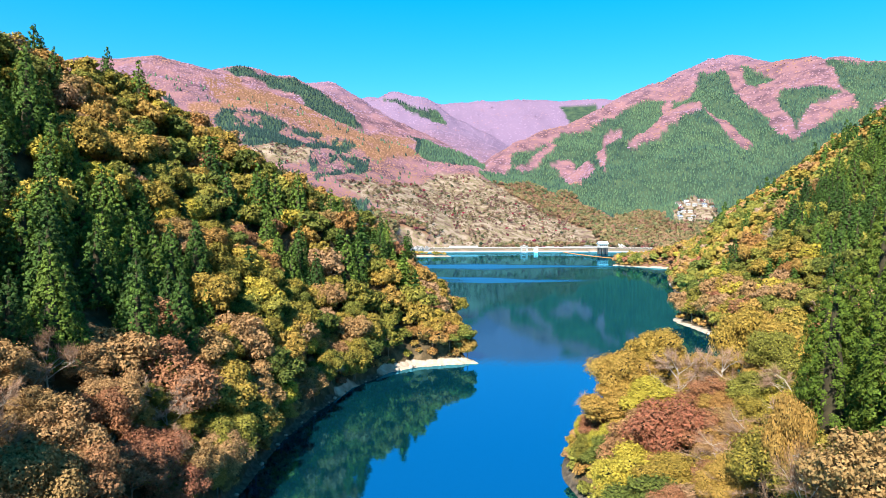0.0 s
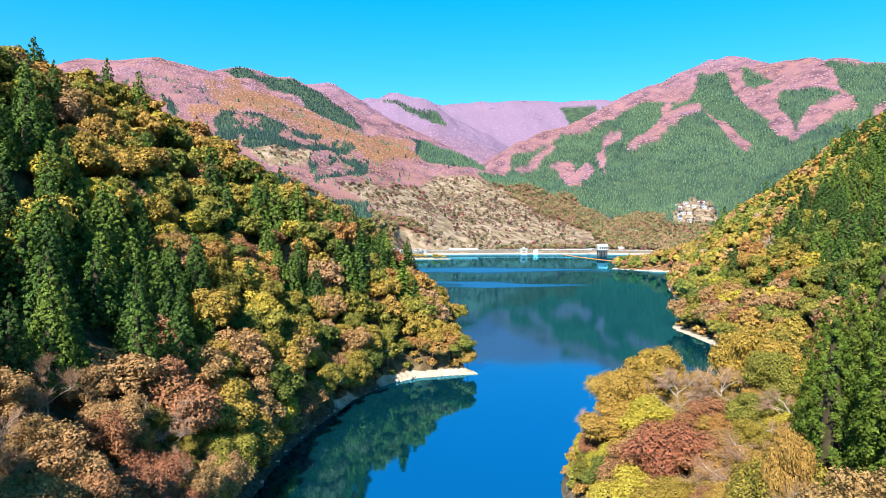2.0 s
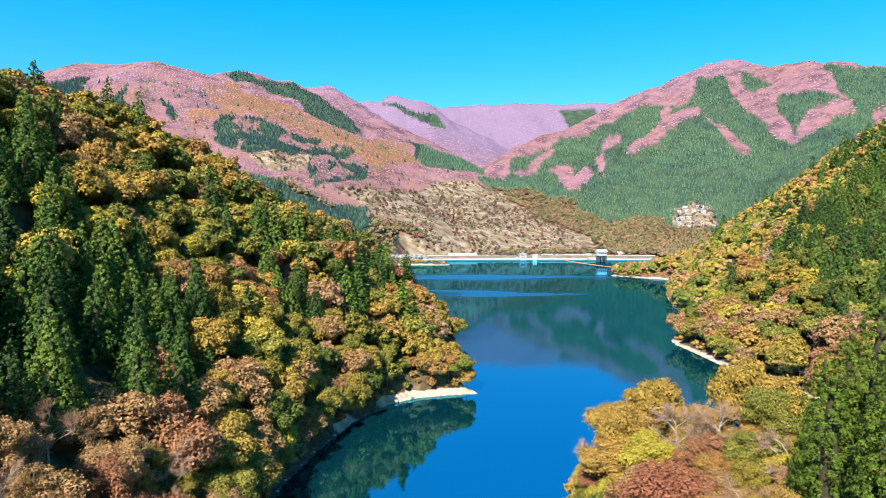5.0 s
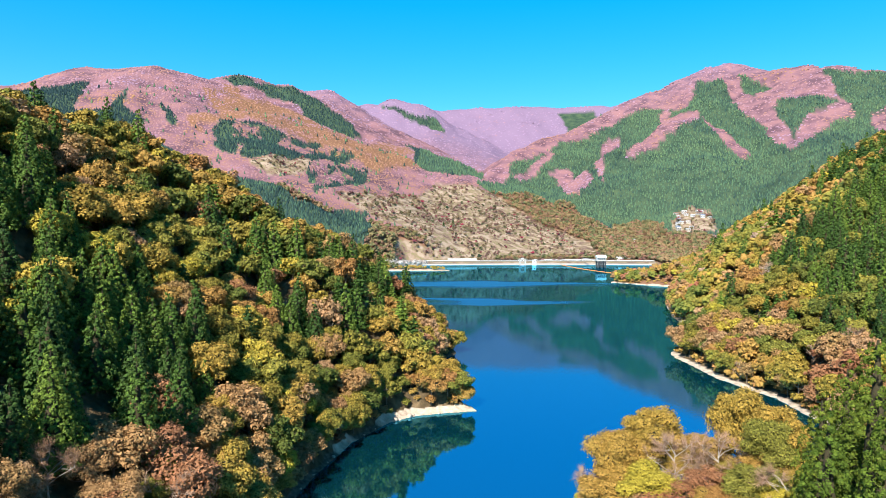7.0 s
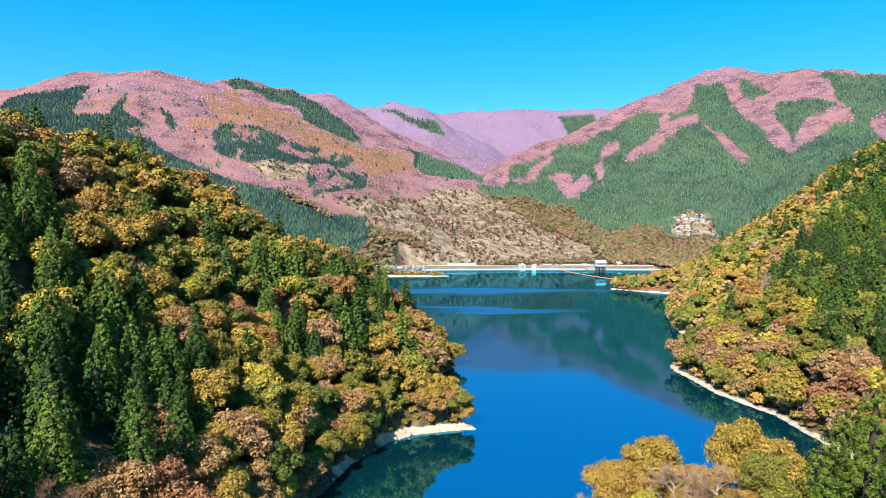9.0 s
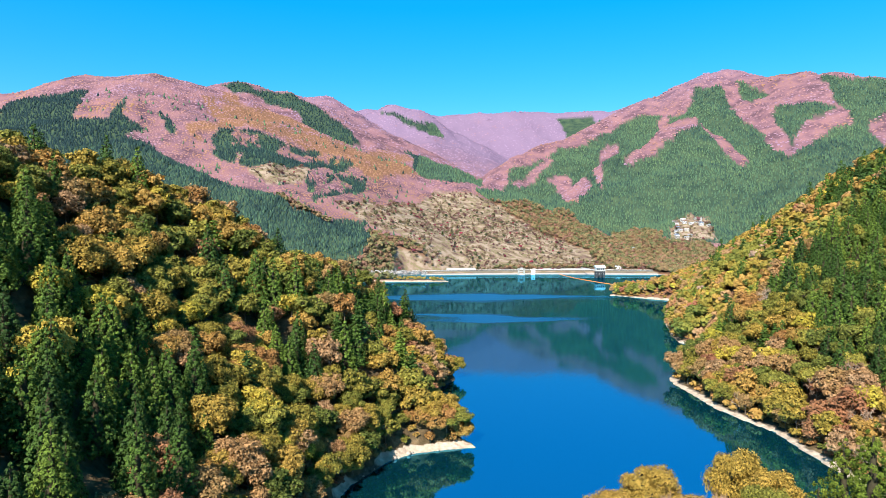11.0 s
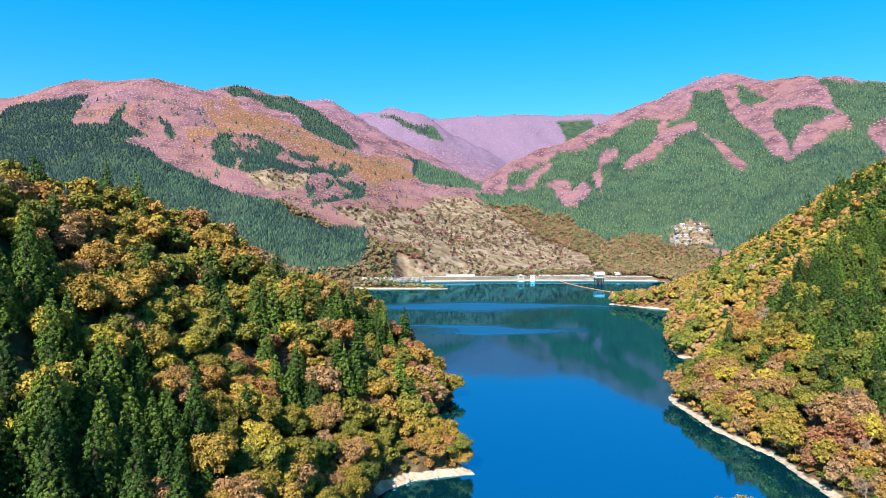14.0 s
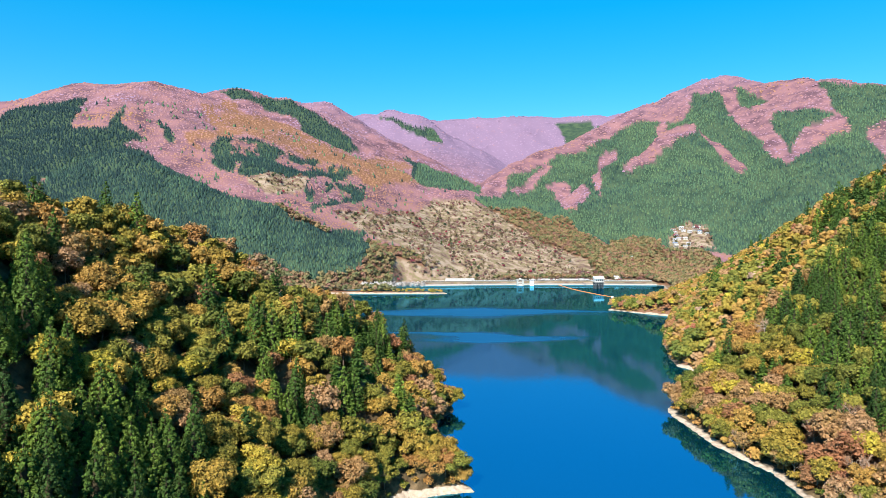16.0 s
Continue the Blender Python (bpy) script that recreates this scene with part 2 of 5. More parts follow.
def field(x, y, size, seed=1, octaves=3):
    """Smooth noise between -1 and 1 with features of that size in metres."""
    total, weight, w = 0.0, 0.0, 1.0
    for o in range(octaves):
        u, v = x / size + 17.3 * o, y / size - 9.1 * o
        iu, iv = np.floor(u), np.floor(v)
        fu, fv = u - iu, v - iv
        fu, fv = fu * fu * (3 - 2 * fu), fv * fv * (3 - 2 * fv)
        a, b = lattice(iu, iv, seed + o), lattice(iu + 1, iv, seed + o)
        c, d = lattice(iu, iv + 1, seed + o), lattice(iu + 1, iv + 1, seed + o)
        total = total + w * (a + (b - a) * fu + (c - a) * fv + (a - b - c + d) * fu * fv)
        weight, w, size = weight + w, w * 0.5, size * 0.5
    return 2 * total / weight - 1


# crest lines (x, y, z), the fall of their sides, the rounding of the crest and the width of their side spurs
RIDGES = {}
RIDGES["left_hill"] = (0.95, 3, 40, [(-12, 303, 0), (-18, 306, 6), (-28, 316, 20), (-37, 299, 38), (-62, 255, 52), (-86, 250, 68), (-98, 205, 77), (-109, 187, 80), (-125, 180, 85), (-200, 170, 95)])
RIDGES["left_tip"] = (0.95, 3, 18, [(-2, 197, 0), (-6, 200, 7), (-12, 203, 14), (-25, 207, 33), (-51, 213, 47), (-75, 225, 62)])
RIDGES["west_wall"] = (0.95, 6, 50, [(-112, 187, 80), (-113, 140, 79), (-119, 90, 78), (-116, 30, 75), (-108, -60, 75), (-120, -400, 80)])
RIDGES["near_spur"] = (0.9, 4, 30, [(34, 114, 5), (40, 106, 11), (60, 88, 19), (90, 70, 30), (140, 50, 45), (220, -40, 70), (240, -400, 80)])
RIDGES["near_bank"] = (0.68, 4, 30, [(42, 106, 12), (46, 80, 14), (42, 62, 17), (52, 35, 22), (90, -30, 30)])
RIDGES["right_hill"] = (0.78, 6, 60, [(184, 702, 0), (201, 680, 3), (220, 650, 14), (241, 620, 27), (256, 580, 43), (274, 520, 74), (295, 479, 102), (303, 450, 113), (318, 400, 124), (282, 300, 134), (283, 200, 132), (310, 100, 128), (330, -100, 120)])
RIDGES["east_shore"] = (0.4, 5, 60, [(300, 690, 30), (345, 770, 34), (390, 900, 26), (420, 1060, 22)])
RIDGES["left_mountain"] = (0.5, 25, 260, [(-1492, 1700, 308), (-1281, 1750, 382), (-1162, 1750, 426), (-948, 1770, 484), (-771, 1780, 502), (-703, 1800, 491), (-633, 1820, 465), (-534, 1800, 425), (-427, 1800, 391), (-328, 1850, 352), (-221, 1880, 305), (-124, 1900, 303)])
RIDGES["scrub_slope"] = (0.34, 15, 200, [(-124, 1900, 303), (-75, 1850, 254), (34, 1750, 191), (140, 1600, 136), (221, 1500, 89), (291, 1300, 34), (320, 1220, 12)])
RIDGES["green_spur"] = (0.6, 12, 150, [(-894, 1250, 156), (-787, 1250, 178), (-723, 1250, 213), (-607, 1230, 242), (-530, 1200, 234), (-439, 1150, 189), (-336, 1100, 142), (-237, 1080, 109), (-123, 1050, 67), (-32, 1010, 16)])
RIDGES["dark_ridge"] = (0.6, 20, 260, [(-958, 2350, 537), (-808, 2350, 589), (-657, 2350, 589), (-517, 2350, 575), (-427, 2300, 517), (-264, 2250, 364), (-146, 2200, 245)])
RIDGES["pink_ridge"] = (0.55, 20, 300, [(-811, 2900, 645), (-613, 2900, 682), (-505, 2850, 649), (-401, 2800, 589), (-271, 2700, 513), (-175, 2650, 460), (-39, 2600, 375), (91, 2500, 306), (173, 2450, 260)])
RIDGES["knob_ridge"] = (0.6, 20, 300, [(-546, 3600, 705), (-346, 3600, 738), (-269, 3600, 760), (-146, 3600, 751), (-37, 3500, 657), (36, 3400, 533), (198, 3200, 403)])
RIDGES["far_ridge"] = (0.5, 30, 500, [(-1019, 4300, 827), (-528, 4500, 908), (-221, 4500, 900), (-29, 4500, 873), (279, 4500, 881), (548, 4500, 896), (855, 4500, 873), (1005, 4400, 867), (1221, 4300, 889), (1919, 4300, 918)])
RIDGES["right_mountain"] = (0.6, 20, 300, [(107, 2000, 199), (230, 2200, 292), (416, 2350, 389), (582, 2500, 477), (738, 2600, 553), (856, 2620, 612), (994, 2630, 670), (1090, 2635, 712), (1135, 2620, 715), (1148, 2500, 667), (1209, 2350, 629), (1267, 2220, 606), (1345, 2150, 582), (1418, 2100, 558), (1746, 2000, 469), (2146, 1900, 384)])
RIDGES["front_spur"] = (0.62, 15, 250, [(1127, 2600, 697), (878, 2200, 489), (769, 2000, 397), (687, 1950, 367), (534, 1880, 288), (422, 1750, 196), (304, 1600, 124)])
RIDGES["front_rib"] = (0.6, 15, 250, [(769, 2000, 397), (848, 1900, 295), (807, 1650, 189), (772, 1500, 127)])
RIDGES["middle_rib"] = (0.6, 15, 250, [(1267, 2220, 603), (1063, 2000, 426), (942, 1800, 283)])
RIDGES["right_rib"] = (0.6, 15, 250, [(1418, 2100, 558), (1172, 1900, 408), (933, 1600, 240)])
RIDGES["village_knoll"] = (0.35, 15, 150, [(375, 1450, 45), (461, 1450, 61), (547, 1480, 102), (585, 1450, 86), (637, 1400, 52), (744, 1400, 64)])
RIDGES["point"] = (0.35, 3, 60, [(-260, 950, 5), (-190, 925, 5), (-100, 905, 4), (0, 897, 2)])


def tent(x, y, fall, rounding, spurs, crest):
    best = np.full(x.shape, -1e9)
    for (ax, ay, az), (bx, by, bz) in zip(crest, crest[1:]):
        dx, dy = bx - ax, by - ay
        t = np.clip(((x - ax) * dx + (y - ay) * dy) / (dx * dx + dy * dy), 0, 1)
        d = np.hypot(x - ax - t * dx, y - ay - t * dy)
        best = np.maximum(best, az + t * (bz - az) - fall * (np.sqrt(d * d + rounding * rounding) - rounding))
    return best


# the waterlines of the two steep shores, walked from south to north: (x, y)
EAST_SHORE = [(100, 100), (107, 150), (107.5, 196), (108, 213), (104, 227), (101, 242), (100.5, 262), (99.5, 280), (101, 293), (108, 300), (124, 320), (138, 350), (146, 372), (145, 382), (141, 389), (144, 402), (147, 425), (156, 452), (163, 478), (178, 520), (205, 575), (224, 612), (226, 628), (204, 655), (186, 678), (173, 690), (181, 702), (206, 726), (252, 762), (300, 800)]
WEST_SHORE = [(-33, 60), (-32, 84), (-31.5, 100), (-31, 127), (-28, 147), (-23, 168), (-15, 186), (-8, 193), (2, 196.5), (10.5, 198.5), (9, 203), (3, 212), (-1, 224), (-2, 240)]


def inland(x, y, shore, side):
    """Metres from a waterline, positive on the land's side (side 1: the land lies east of it)."""
    d = np.full(x.shape, 1e9)
    for (ax, ay), (bx, by) in zip(shore, shore[1:]):
        t = np.clip(((x - ax) * (bx - ax) + (y - ay) * (by - ay)) / ((bx - ax) ** 2 + (by - ay) ** 2), 0, 1)
        d = np.minimum(d, np.hypot(x - ax - t * (bx - ax), y - ay - t * (by - ay)))
    line = np.interp(y, [p[1] for p in shore], [p[0] for p in shore])
    return np.where((x - line) * side > 0, d, -d)


def banked(z, x, y, shore, side, lo, hi, steep, strand):
    """The land brought to a waterline: a narrow bare bank, then the slope; under water beyond it."""
    d = inland(x, y, shore, side)
    near = (y > lo) & (y < hi) & (d < 120) & (d > -45)
    bank = np.where(d < strand, 0.4 * d, 0.4 * strand + steep * (d - strand))
    land = np.clip(z, np.minimum(0.3 * d, 3.0), np.maximum(bank, 0.3))
    return np.where(near, np.where(d > 0, land, np.minimum(z, np.maximum(0.5 * d, -9))), z)


def height(x, y):
    x, y = np.asarray(x, float), np.asarray(y, float)
    shore = 1045 + 12 * np.sin(x / 90.0)
    z = np.where(y < shore, -9.0, 0) + np.clip((y - shore) * 0.5, -6, 4) + np.clip(y - shore - 30, 0, None) * 0.05
    far = np.clip((y - 700) / 400, 0, 1)
    for i, (fall, rounding, spurs, crest) in enumerate(RIDGES.values()):
        wx = x + field(x, y, spurs, 40 + i, 3) * spurs * 0.17
        wy = y + field(x, y, spurs, 70 + i, 3) * spurs * 0.17
        h = tent(wx, wy, fall, rounding, spurs, crest)
        if crest[0][1] > 990:  # the far slopes end at the lake's north shore
            h = h - 0.55 * np.clip(np.interp(x, [-160, -60], [985, 1092]) - y, 0, None)
        z = np.maximum(z, h)
    z = banked(z, x, y, EAST_SHORE, 1, 150, 780, 1.1, 2.5)
    z = banked(z, x, y, WEST_SHORE, -1, 62, 236, 1.5, np.interp(y, [160, 184, 192], [0.8, 1.2, 2.5]))
    gully = np.abs(field(x, y, 240, 9, 3)) * 1.6 - 0.45
    rough = field(x, y, 30, 5, 3) * 1.2 + far * (gully * 24 + field(x, y, 45, 13, 2) * 5) * np.clip(z / 160, 0, 1)
    return np.where(z > -5, z + rough * np.clip((z + 1) / 6, 0, 1), z)


def inside(x, y, corners, wobble=0.0, size=60.0, seed=3):
    """Which points lie in a patch of the plan, with an uneven edge."""
    x = x + field(x, y, size, seed, 3) * wobble
    y = y + field(x, y, size, seed + 7, 3) * wobble
    hit = np.zeros(x.shape, bool)
    for (ax, ay), (bx, by) in zip(corners, corners[1:] + corners[:1]):
        if ay != by:
            hit ^= ((ay > y) != (by > y)) & (x < (bx - ax) * (y - ay) / (by - ay) + ax)
    return hit


# patches of the plan: conifer plantations, bare beech woods between them, open land
CONIFERS = {}
CONIFERS["left_face"] = [(-925, 1350), (-955, 1490), (-955, 1590), (-850, 1610), (-765, 1390), (-700, 1380), (-620, 1355), (-675, 1205), (-670, 1100), (-695, 1010)]
CONIFERS["left_tongue"] = [(-705, 1425), (-715, 1520), (-680, 1420), (-620, 1380), (-615, 1360), (-680, 1350)]
CONIFERS["left_strip"] = [(-625, 1495), (-555, 1405), (-560, 1380), (-605, 1435)]
CONIFERS["green_spur"] = [(-645, 1000), (-680, 1185), (-650, 1325), (-585, 1330), (-455, 1200), (-350, 1145), (-235, 1070), (-135, 1175), (-110, 1040), (-120, 1005), (-175, 950), (-390, 965), (-565, 975)]
CONIFERS["cliff_belt"] = [(-520, 1395), (-430, 1505), (-355, 1510), (-290, 1560), (-210, 1560), (-170, 1570), (-160, 1355), (-220, 1185), (-260, 1300), (-280, 1385), (-370, 1285), (-415, 1295)]
CONIFERS["dark_ridge"] = [(-755, 2290), (-640, 2300), (-510, 2325), (-415, 2250), (-290, 2160), (-255, 2090), (-300, 1880), (-460, 2175), (-580, 2220), (-670, 2210)]
CONIFERS["pink_foot"] = [(-135, 2515), (-35, 2420), (75, 2385), (135, 2205), (105, 1720), (30, 1635), (-65, 1660)]
CONIFERS["knob"] = [(-330, 3550), (-245, 3510), (-125, 3410), (-20, 3455), (20, 3295), (-75, 3305), (-180, 3400)]
CONIFERS["right_side"] = [(90, 1610), (235, 2155), (410, 2310), (705, 2490), (815, 2435), (865, 2320), (975, 2540), (1010, 2400), (1010, 2335), (945, 2115), (935, 1945), (890, 1710), (905, 1700), (1100, 1830), (1140, 1820), (1120, 1655), (235, 243), (620, 1305), (365, 1405), (300, 1575), (140, 1600)]
CONIFERS["right_dot"] = [(1085, 2430), (1110, 2325), (1105, 2215), (1035, 2200), (1055, 2335)]
CONIFERS["right_block"] = [(1245, 2170), (1415, 2065), (1245, 1815), (1185, 1825), (1120, 1740), (1150, 1865), (1210, 2040)]
CONIFERS["right_rib"] = [(1025, 2040), (1140, 2010), (1170, 1945), (1040, 1890), (955, 1800), (980, 1935)]
CONIFERS["far_dark"] = [(765, 4325), (995, 4285), (615, 2535), (765, 4020)]
BEECHES = {}
BEECHES["crest_band"] = [(505, 1825), (750, 2245), (810, 2100), (795, 2025), (665, 1890), (555, 1840)]
BEECHES["streak"] = [(815, 2070), (825, 1880), (830, 1785), (790, 1730), (785, 1840), (795, 2005)]
BEECHES["left_streak"] = [(585, 2345), (620, 2330), (600, 2195), (560, 2220), (415, 1710), (440, 1880), (545, 2260)]
BEECHES["hollow"] = [(335, 2095), (405, 2125), (415, 1810), (335, 1625), (310, 1620), (360, 2045)]
BEECHES["tongue"] = [(220, 2030), (325, 2200), (365, 2280), (385, 2250), (320, 2125), (245, 2015)]
BEECHES["valley_wood"] = [(325, 1250), (400, 1520), (445, 1520), (460, 1390), (415, 1260)]
BEECHES["notch"] = [(785, 2400), (835, 2425), (690, 1950), (740, 2230)]
OPEN = {}
OPEN["meadow"] = [(-190, 1200), (-100, 1360), (5, 1585), (140, 1585), (215, 1380), (300, 1290), (290, 1130), (-15, 1105), (-40, 1150), (-115, 1160)]
OPEN["orange"] = [(-605, 1815), (-520, 1765), (-425, 1805), (-325, 1855), (-195, 1680), (-145, 2210), (-80, 1655), (-150, 1505), (-235, 1560), (-355, 1510), (-430, 1490), (-510, 1400), (-560, 1620)]
OPEN["quarry"] = [(-365, 1280), (-340, 1335), (-270, 1375), (-260, 1305), (-290, 1270), (-325, 1235)]
OPEN["knoll"] = [(480, 1380), (550, 1535), (580, 1555), (615, 1520), (560, 1355), (515, 1345)]


def patches(x, y, plans, wobble, size=60.0):
    hit = np.zeros(x.shape, bool)
    for corners in plans.values():
        hit |= inside(x, y, corners, wobble, size)
    return hit


def conifer_cover(x, y):
    ragged = inside(x, y, CONIFERS["cliff_belt"], 30) & (field(x * 1.7, y * 0.6, 42, 63, 3) < 0.0)
    return patches(x, y, CONIFERS, 14) & ~ragged & ~patches(x, y, BEECHES, 10, 40) & ~meadow_cover(x, y) & (y > 850)


def meadow_cover(x, y):
    strip = (y > 985) & (y < 1105) & (x > -75) & (x < 345)
    return strip | patches(x, y, {k: OPEN[k] for k in ("meadow", "quarry", "knoll")}, 20)


def warm_cover(x, y):
    return inside(x, y, OPEN["orange"], 60) | ((y < 1120) & (y > 860)) | ((x > 120) & (x < 540) & (np.hypot(x, y) < 1620))


def sandy(x, y):
    """The bare pale strips along the waterlines."""
    strip = field(x, y, 14, 51, 2)
    east, west = inland(x, y, EAST_SHORE, 1), inland(x, y, WEST_SHORE, -1)
    on_east = (east > -2) & (east < 2.6 + 1.3 * strip) & (((y > 150) & (y < 302)) | ((y > 370) & (y < 393)) | ((y > 440) & (y < 472)) | ((y > 622) & (y < 708)))
    on_point = (y > 870) & (y < 935) & (x < 30)
    on_west = (west > -2) & (west < 3.0 + 1.0 * strip) & (((y > 183) & (y < 206)) | ((y > 160) & (y < 171)))
    return on_east | on_west | on_point


def ground_sheet():
    inner = np.radians(np.linspace(-42, 42, 330))
    outer = np.radians(np.linspace(42, 318, 90)[1:-1])
    angles = np.concatenate([inner, outer])
    radii = np.concatenate([[0.0], np.geomspace(12, 80, 40)[:-1], np.geomspace(80, 800, 330)[:-1], np.geomspace(800, 6200, 170)])
    a, r = np.meshgrid(angles, radii)
    x, y = r * np.sin(a), r * np.cos(a)
    z = height(x, y)
    n = len(angles)
    i, j = np.meshgrid(np.arange(len(radii) - 1), np.arange(n), indexing="ij")
    k = (j + 1) % n
    faces = np.stack([i * n + j, i * n + k, (i + 1) * n + k, (i + 1) * n + j], -1).reshape(-1, 4)
    me = bpy.data.meshes.new("ground")
    me.from_pydata(np.stack([x.ravel(), y.ravel(), z.ravel()], -1).tolist(), [], faces[:, ::-1].tolist())
    me.polygons.foreach_set("use_smooth", np.ones(len(faces), bool))
    fx, fy = x.ravel(), y.ravel()
    for name, values in (("conifer", conifer_cover(fx, fy)), ("meadow", meadow_cover(fx, fy)), ("warm", warm_cover(fx, fy)), ("sand", sandy(fx, fy)), ("distance_haze", np.clip((np.hypot(fx, fy) - 2600) / 700, 0, 1)), ("far", np.clip((fy - 800) / 150, 0, 1))):
        me.attributes.new(name, "FLOAT", "POINT").data.foreach_set("value", values.astype(np.float32))
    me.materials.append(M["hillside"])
    return tagged(new("ground", me), "steep wooded valley sides with pale bare banks round the lake", "hillside", kind="structure")


ground = ground_sheet()


def lake():
    bm = bmesh.new()
    bmesh.ops.create_grid(bm, x_segments=8, y_segments=8, size=1)
    for v in bm.verts:
        v.co = (v.co.x * 900, 400 + v.co.y * 900, 0)
    me = bpy.data.meshes.new("water")
    bm.to_mesh(me)
    me.materials.append(M["water"])
    return tagged(new("water", me), "still deep blue-green reservoir water mirroring the hills", "lake", kind="structure")


water = lake()

# ---- trees ----
def unit(v):
    return v / np.maximum(np.linalg.norm(v, axis=-1, keepdims=True), 1e-9)


def sprays(rng, centres, outward, size, jitter=0.5, slim=0.75):
    """Leaf sprays at the centres, facing roughly outward: three corners each."""
    n = len(centres)
    nor = unit(outward + rng.normal(0, jitter, (n, 3)))
    side = unit(np.cross(nor, rng.normal(0, 1, (n, 3))))
    up = np.cross(nor, side)
    s = size * rng.uniform(0.6, 1.4, (n, 1))
    corner = np.stack([-side - 0.5 * up * slim, side - 0.5 * up * slim, up * slim * 1.1 + 0.25 * nor], 1) * s[:, None] * 0.7
    return (centres[:, None] + corner).reshape(-1, 3), np.arange(n * 3).reshape(-1, 3)


def join(parts):
    verts, faces, base = [], [], 0
    for v, f in parts:
        verts.append(v)
        faces.extend((np.asarray(f) + base).tolist())
        base += len(v)
    return np.concatenate(verts), faces


def blob(centre, radii, rng, rings=2, sides=5):
    """A low closed lump, the shaded inside of a crown."""
    th = np.linspace(0, math.pi, rings + 2)[1:-1]
    ph = np.arange(sides) * 2 * math.pi / sides + rng.uniform(0, 6)
    v = [(0, 0, 1)] + [(math.sin(a) * math.cos(b), math.sin(a) * math.sin(b), math.cos(a)) for a in th for b in ph] + [(0, 0, -1)]
    v = np.array(v) * (1 + rng.normal(0, 0.06, (len(v), 1))) * np.array(radii) + np.array(centre)
    f = [[0, 1 + i, 1 + (i + 1) % sides] for i in range(sides)]
    for r in range(rings - 1):
        for i in range(sides):
            a, b = 1 + r * sides + i, 1 + r * sides + (i + 1) % sides
            f += [[a, a + sides, b + sides], [a, b + sides, b]]
    last, k = len(v) - 1, 1 + (rings - 1) * sides
    f += [[last, k + (i + 1) % sides, k + i] for i in range(sides)]
    return v, f


def tube(path, radii, sides=5):
    path = np.asarray(path, float)
    way = unit(np.gradient(path, axis=0))
    ref = np.where(np.abs(way[:, 2:]) > 0.9, np.array([[1.0, 0, 0]]), np.array([[0, 0, 1.0]]))
    a = unit(np.cross(way, ref))
    b = np.cross(way, a)
    ph = np.arange(sides) * 2 * math.pi / sides
    v = (path[:, None] + (np.cos(ph)[None, :, None] * a[:, None] + np.sin(ph)[None, :, None] * b[:, None]) * np.asarray(radii)[:, None, None]).reshape(-1, 3)
    f = []
    for i in range(len(path) - 1):
        for j in range(sides):
            k = (j + 1) % sides
            f.append([i * sides + j, i * sides + k, (i + 1) * sides + k, (i + 1) * sides + j])
    return v, f


def broad_crown(rng, h, w, size, lumps, cover=1.25, core=0.66):
    """A broadleaf crown: uneven billowing boughs clothed in small leaf sprays over inner twigs darkened with painted
    shade; h: tree height, w: crown radius.
    """
    lobes = [(np.array([0, 0, h * 0.64]), w * 0.55)]
    for i in range(lumps):
        up = (i + 0.5) / lumps * 1.3 - 0.4
        a = i * 2.4 + rng.uniform(-0.6, 0.6)
        d = w * 0.78 * math.sqrt(max(0.0, 1 - up * up)) * rng.uniform(0.62, 1.12)
        lobes.append((np.array([d * math.cos(a), d * math.sin(a), h * (0.6 + 0.33 * up * rng.uniform(0.75, 1.15))]), w * rng.uniform(0.2, 0.37)))
    c, r = np.array([q for q, _ in lobes]), np.array([q for _, q in lobes])
    squash = np.array([1, 1, 0.7])
    n = int(cover * 4 * math.pi * (r * r).sum() / (0.55 * size * size))
    pick = rng.choice(len(lobes), n, p=r * r / (r * r).sum())
    d = unit(rng.normal(0, 1, (n, 3)) + np.array([0, 0, 0.3]))
    p = c[pick] + d * r[pick, None] * squash
    deep = np.zeros(n, bool)
    for k in range(len(lobes)):
        deep |= (pick != k) & (np.linalg.norm((p - c[k]) / squash, axis=1) < 0.84 * r[k])
    p, d, rr = p[~deep], d[~deep], r[pick][~deep, None]
    p = p + d * rr * np.clip(rng.normal(0, 0.17 if size < 0.8 else 0.09, (len(p), 1)), -0.3, 0.42)
    v, f = sprays(rng, p, d + np.array([0, 0, 0.3]), size, 0.45 if size < 0.8 else 0.16)
    parts = [(v, f)]
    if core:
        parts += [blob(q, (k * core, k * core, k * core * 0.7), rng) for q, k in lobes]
    return (*join(parts), len(f))


def grown(parts, sides):
    """One branching mesh: every limb after the first is grown onto the first by a small web."""
    v, f = join(parts)
    base = len(parts[0][0])
    for limb, _ in parts[1:]:
        near = int(np.argmin(np.linalg.norm(v[:len(parts[0][0])] - v[base], axis=1)))
        f.append([near, base, base + 1])
        base += len(limb)
    return v, f


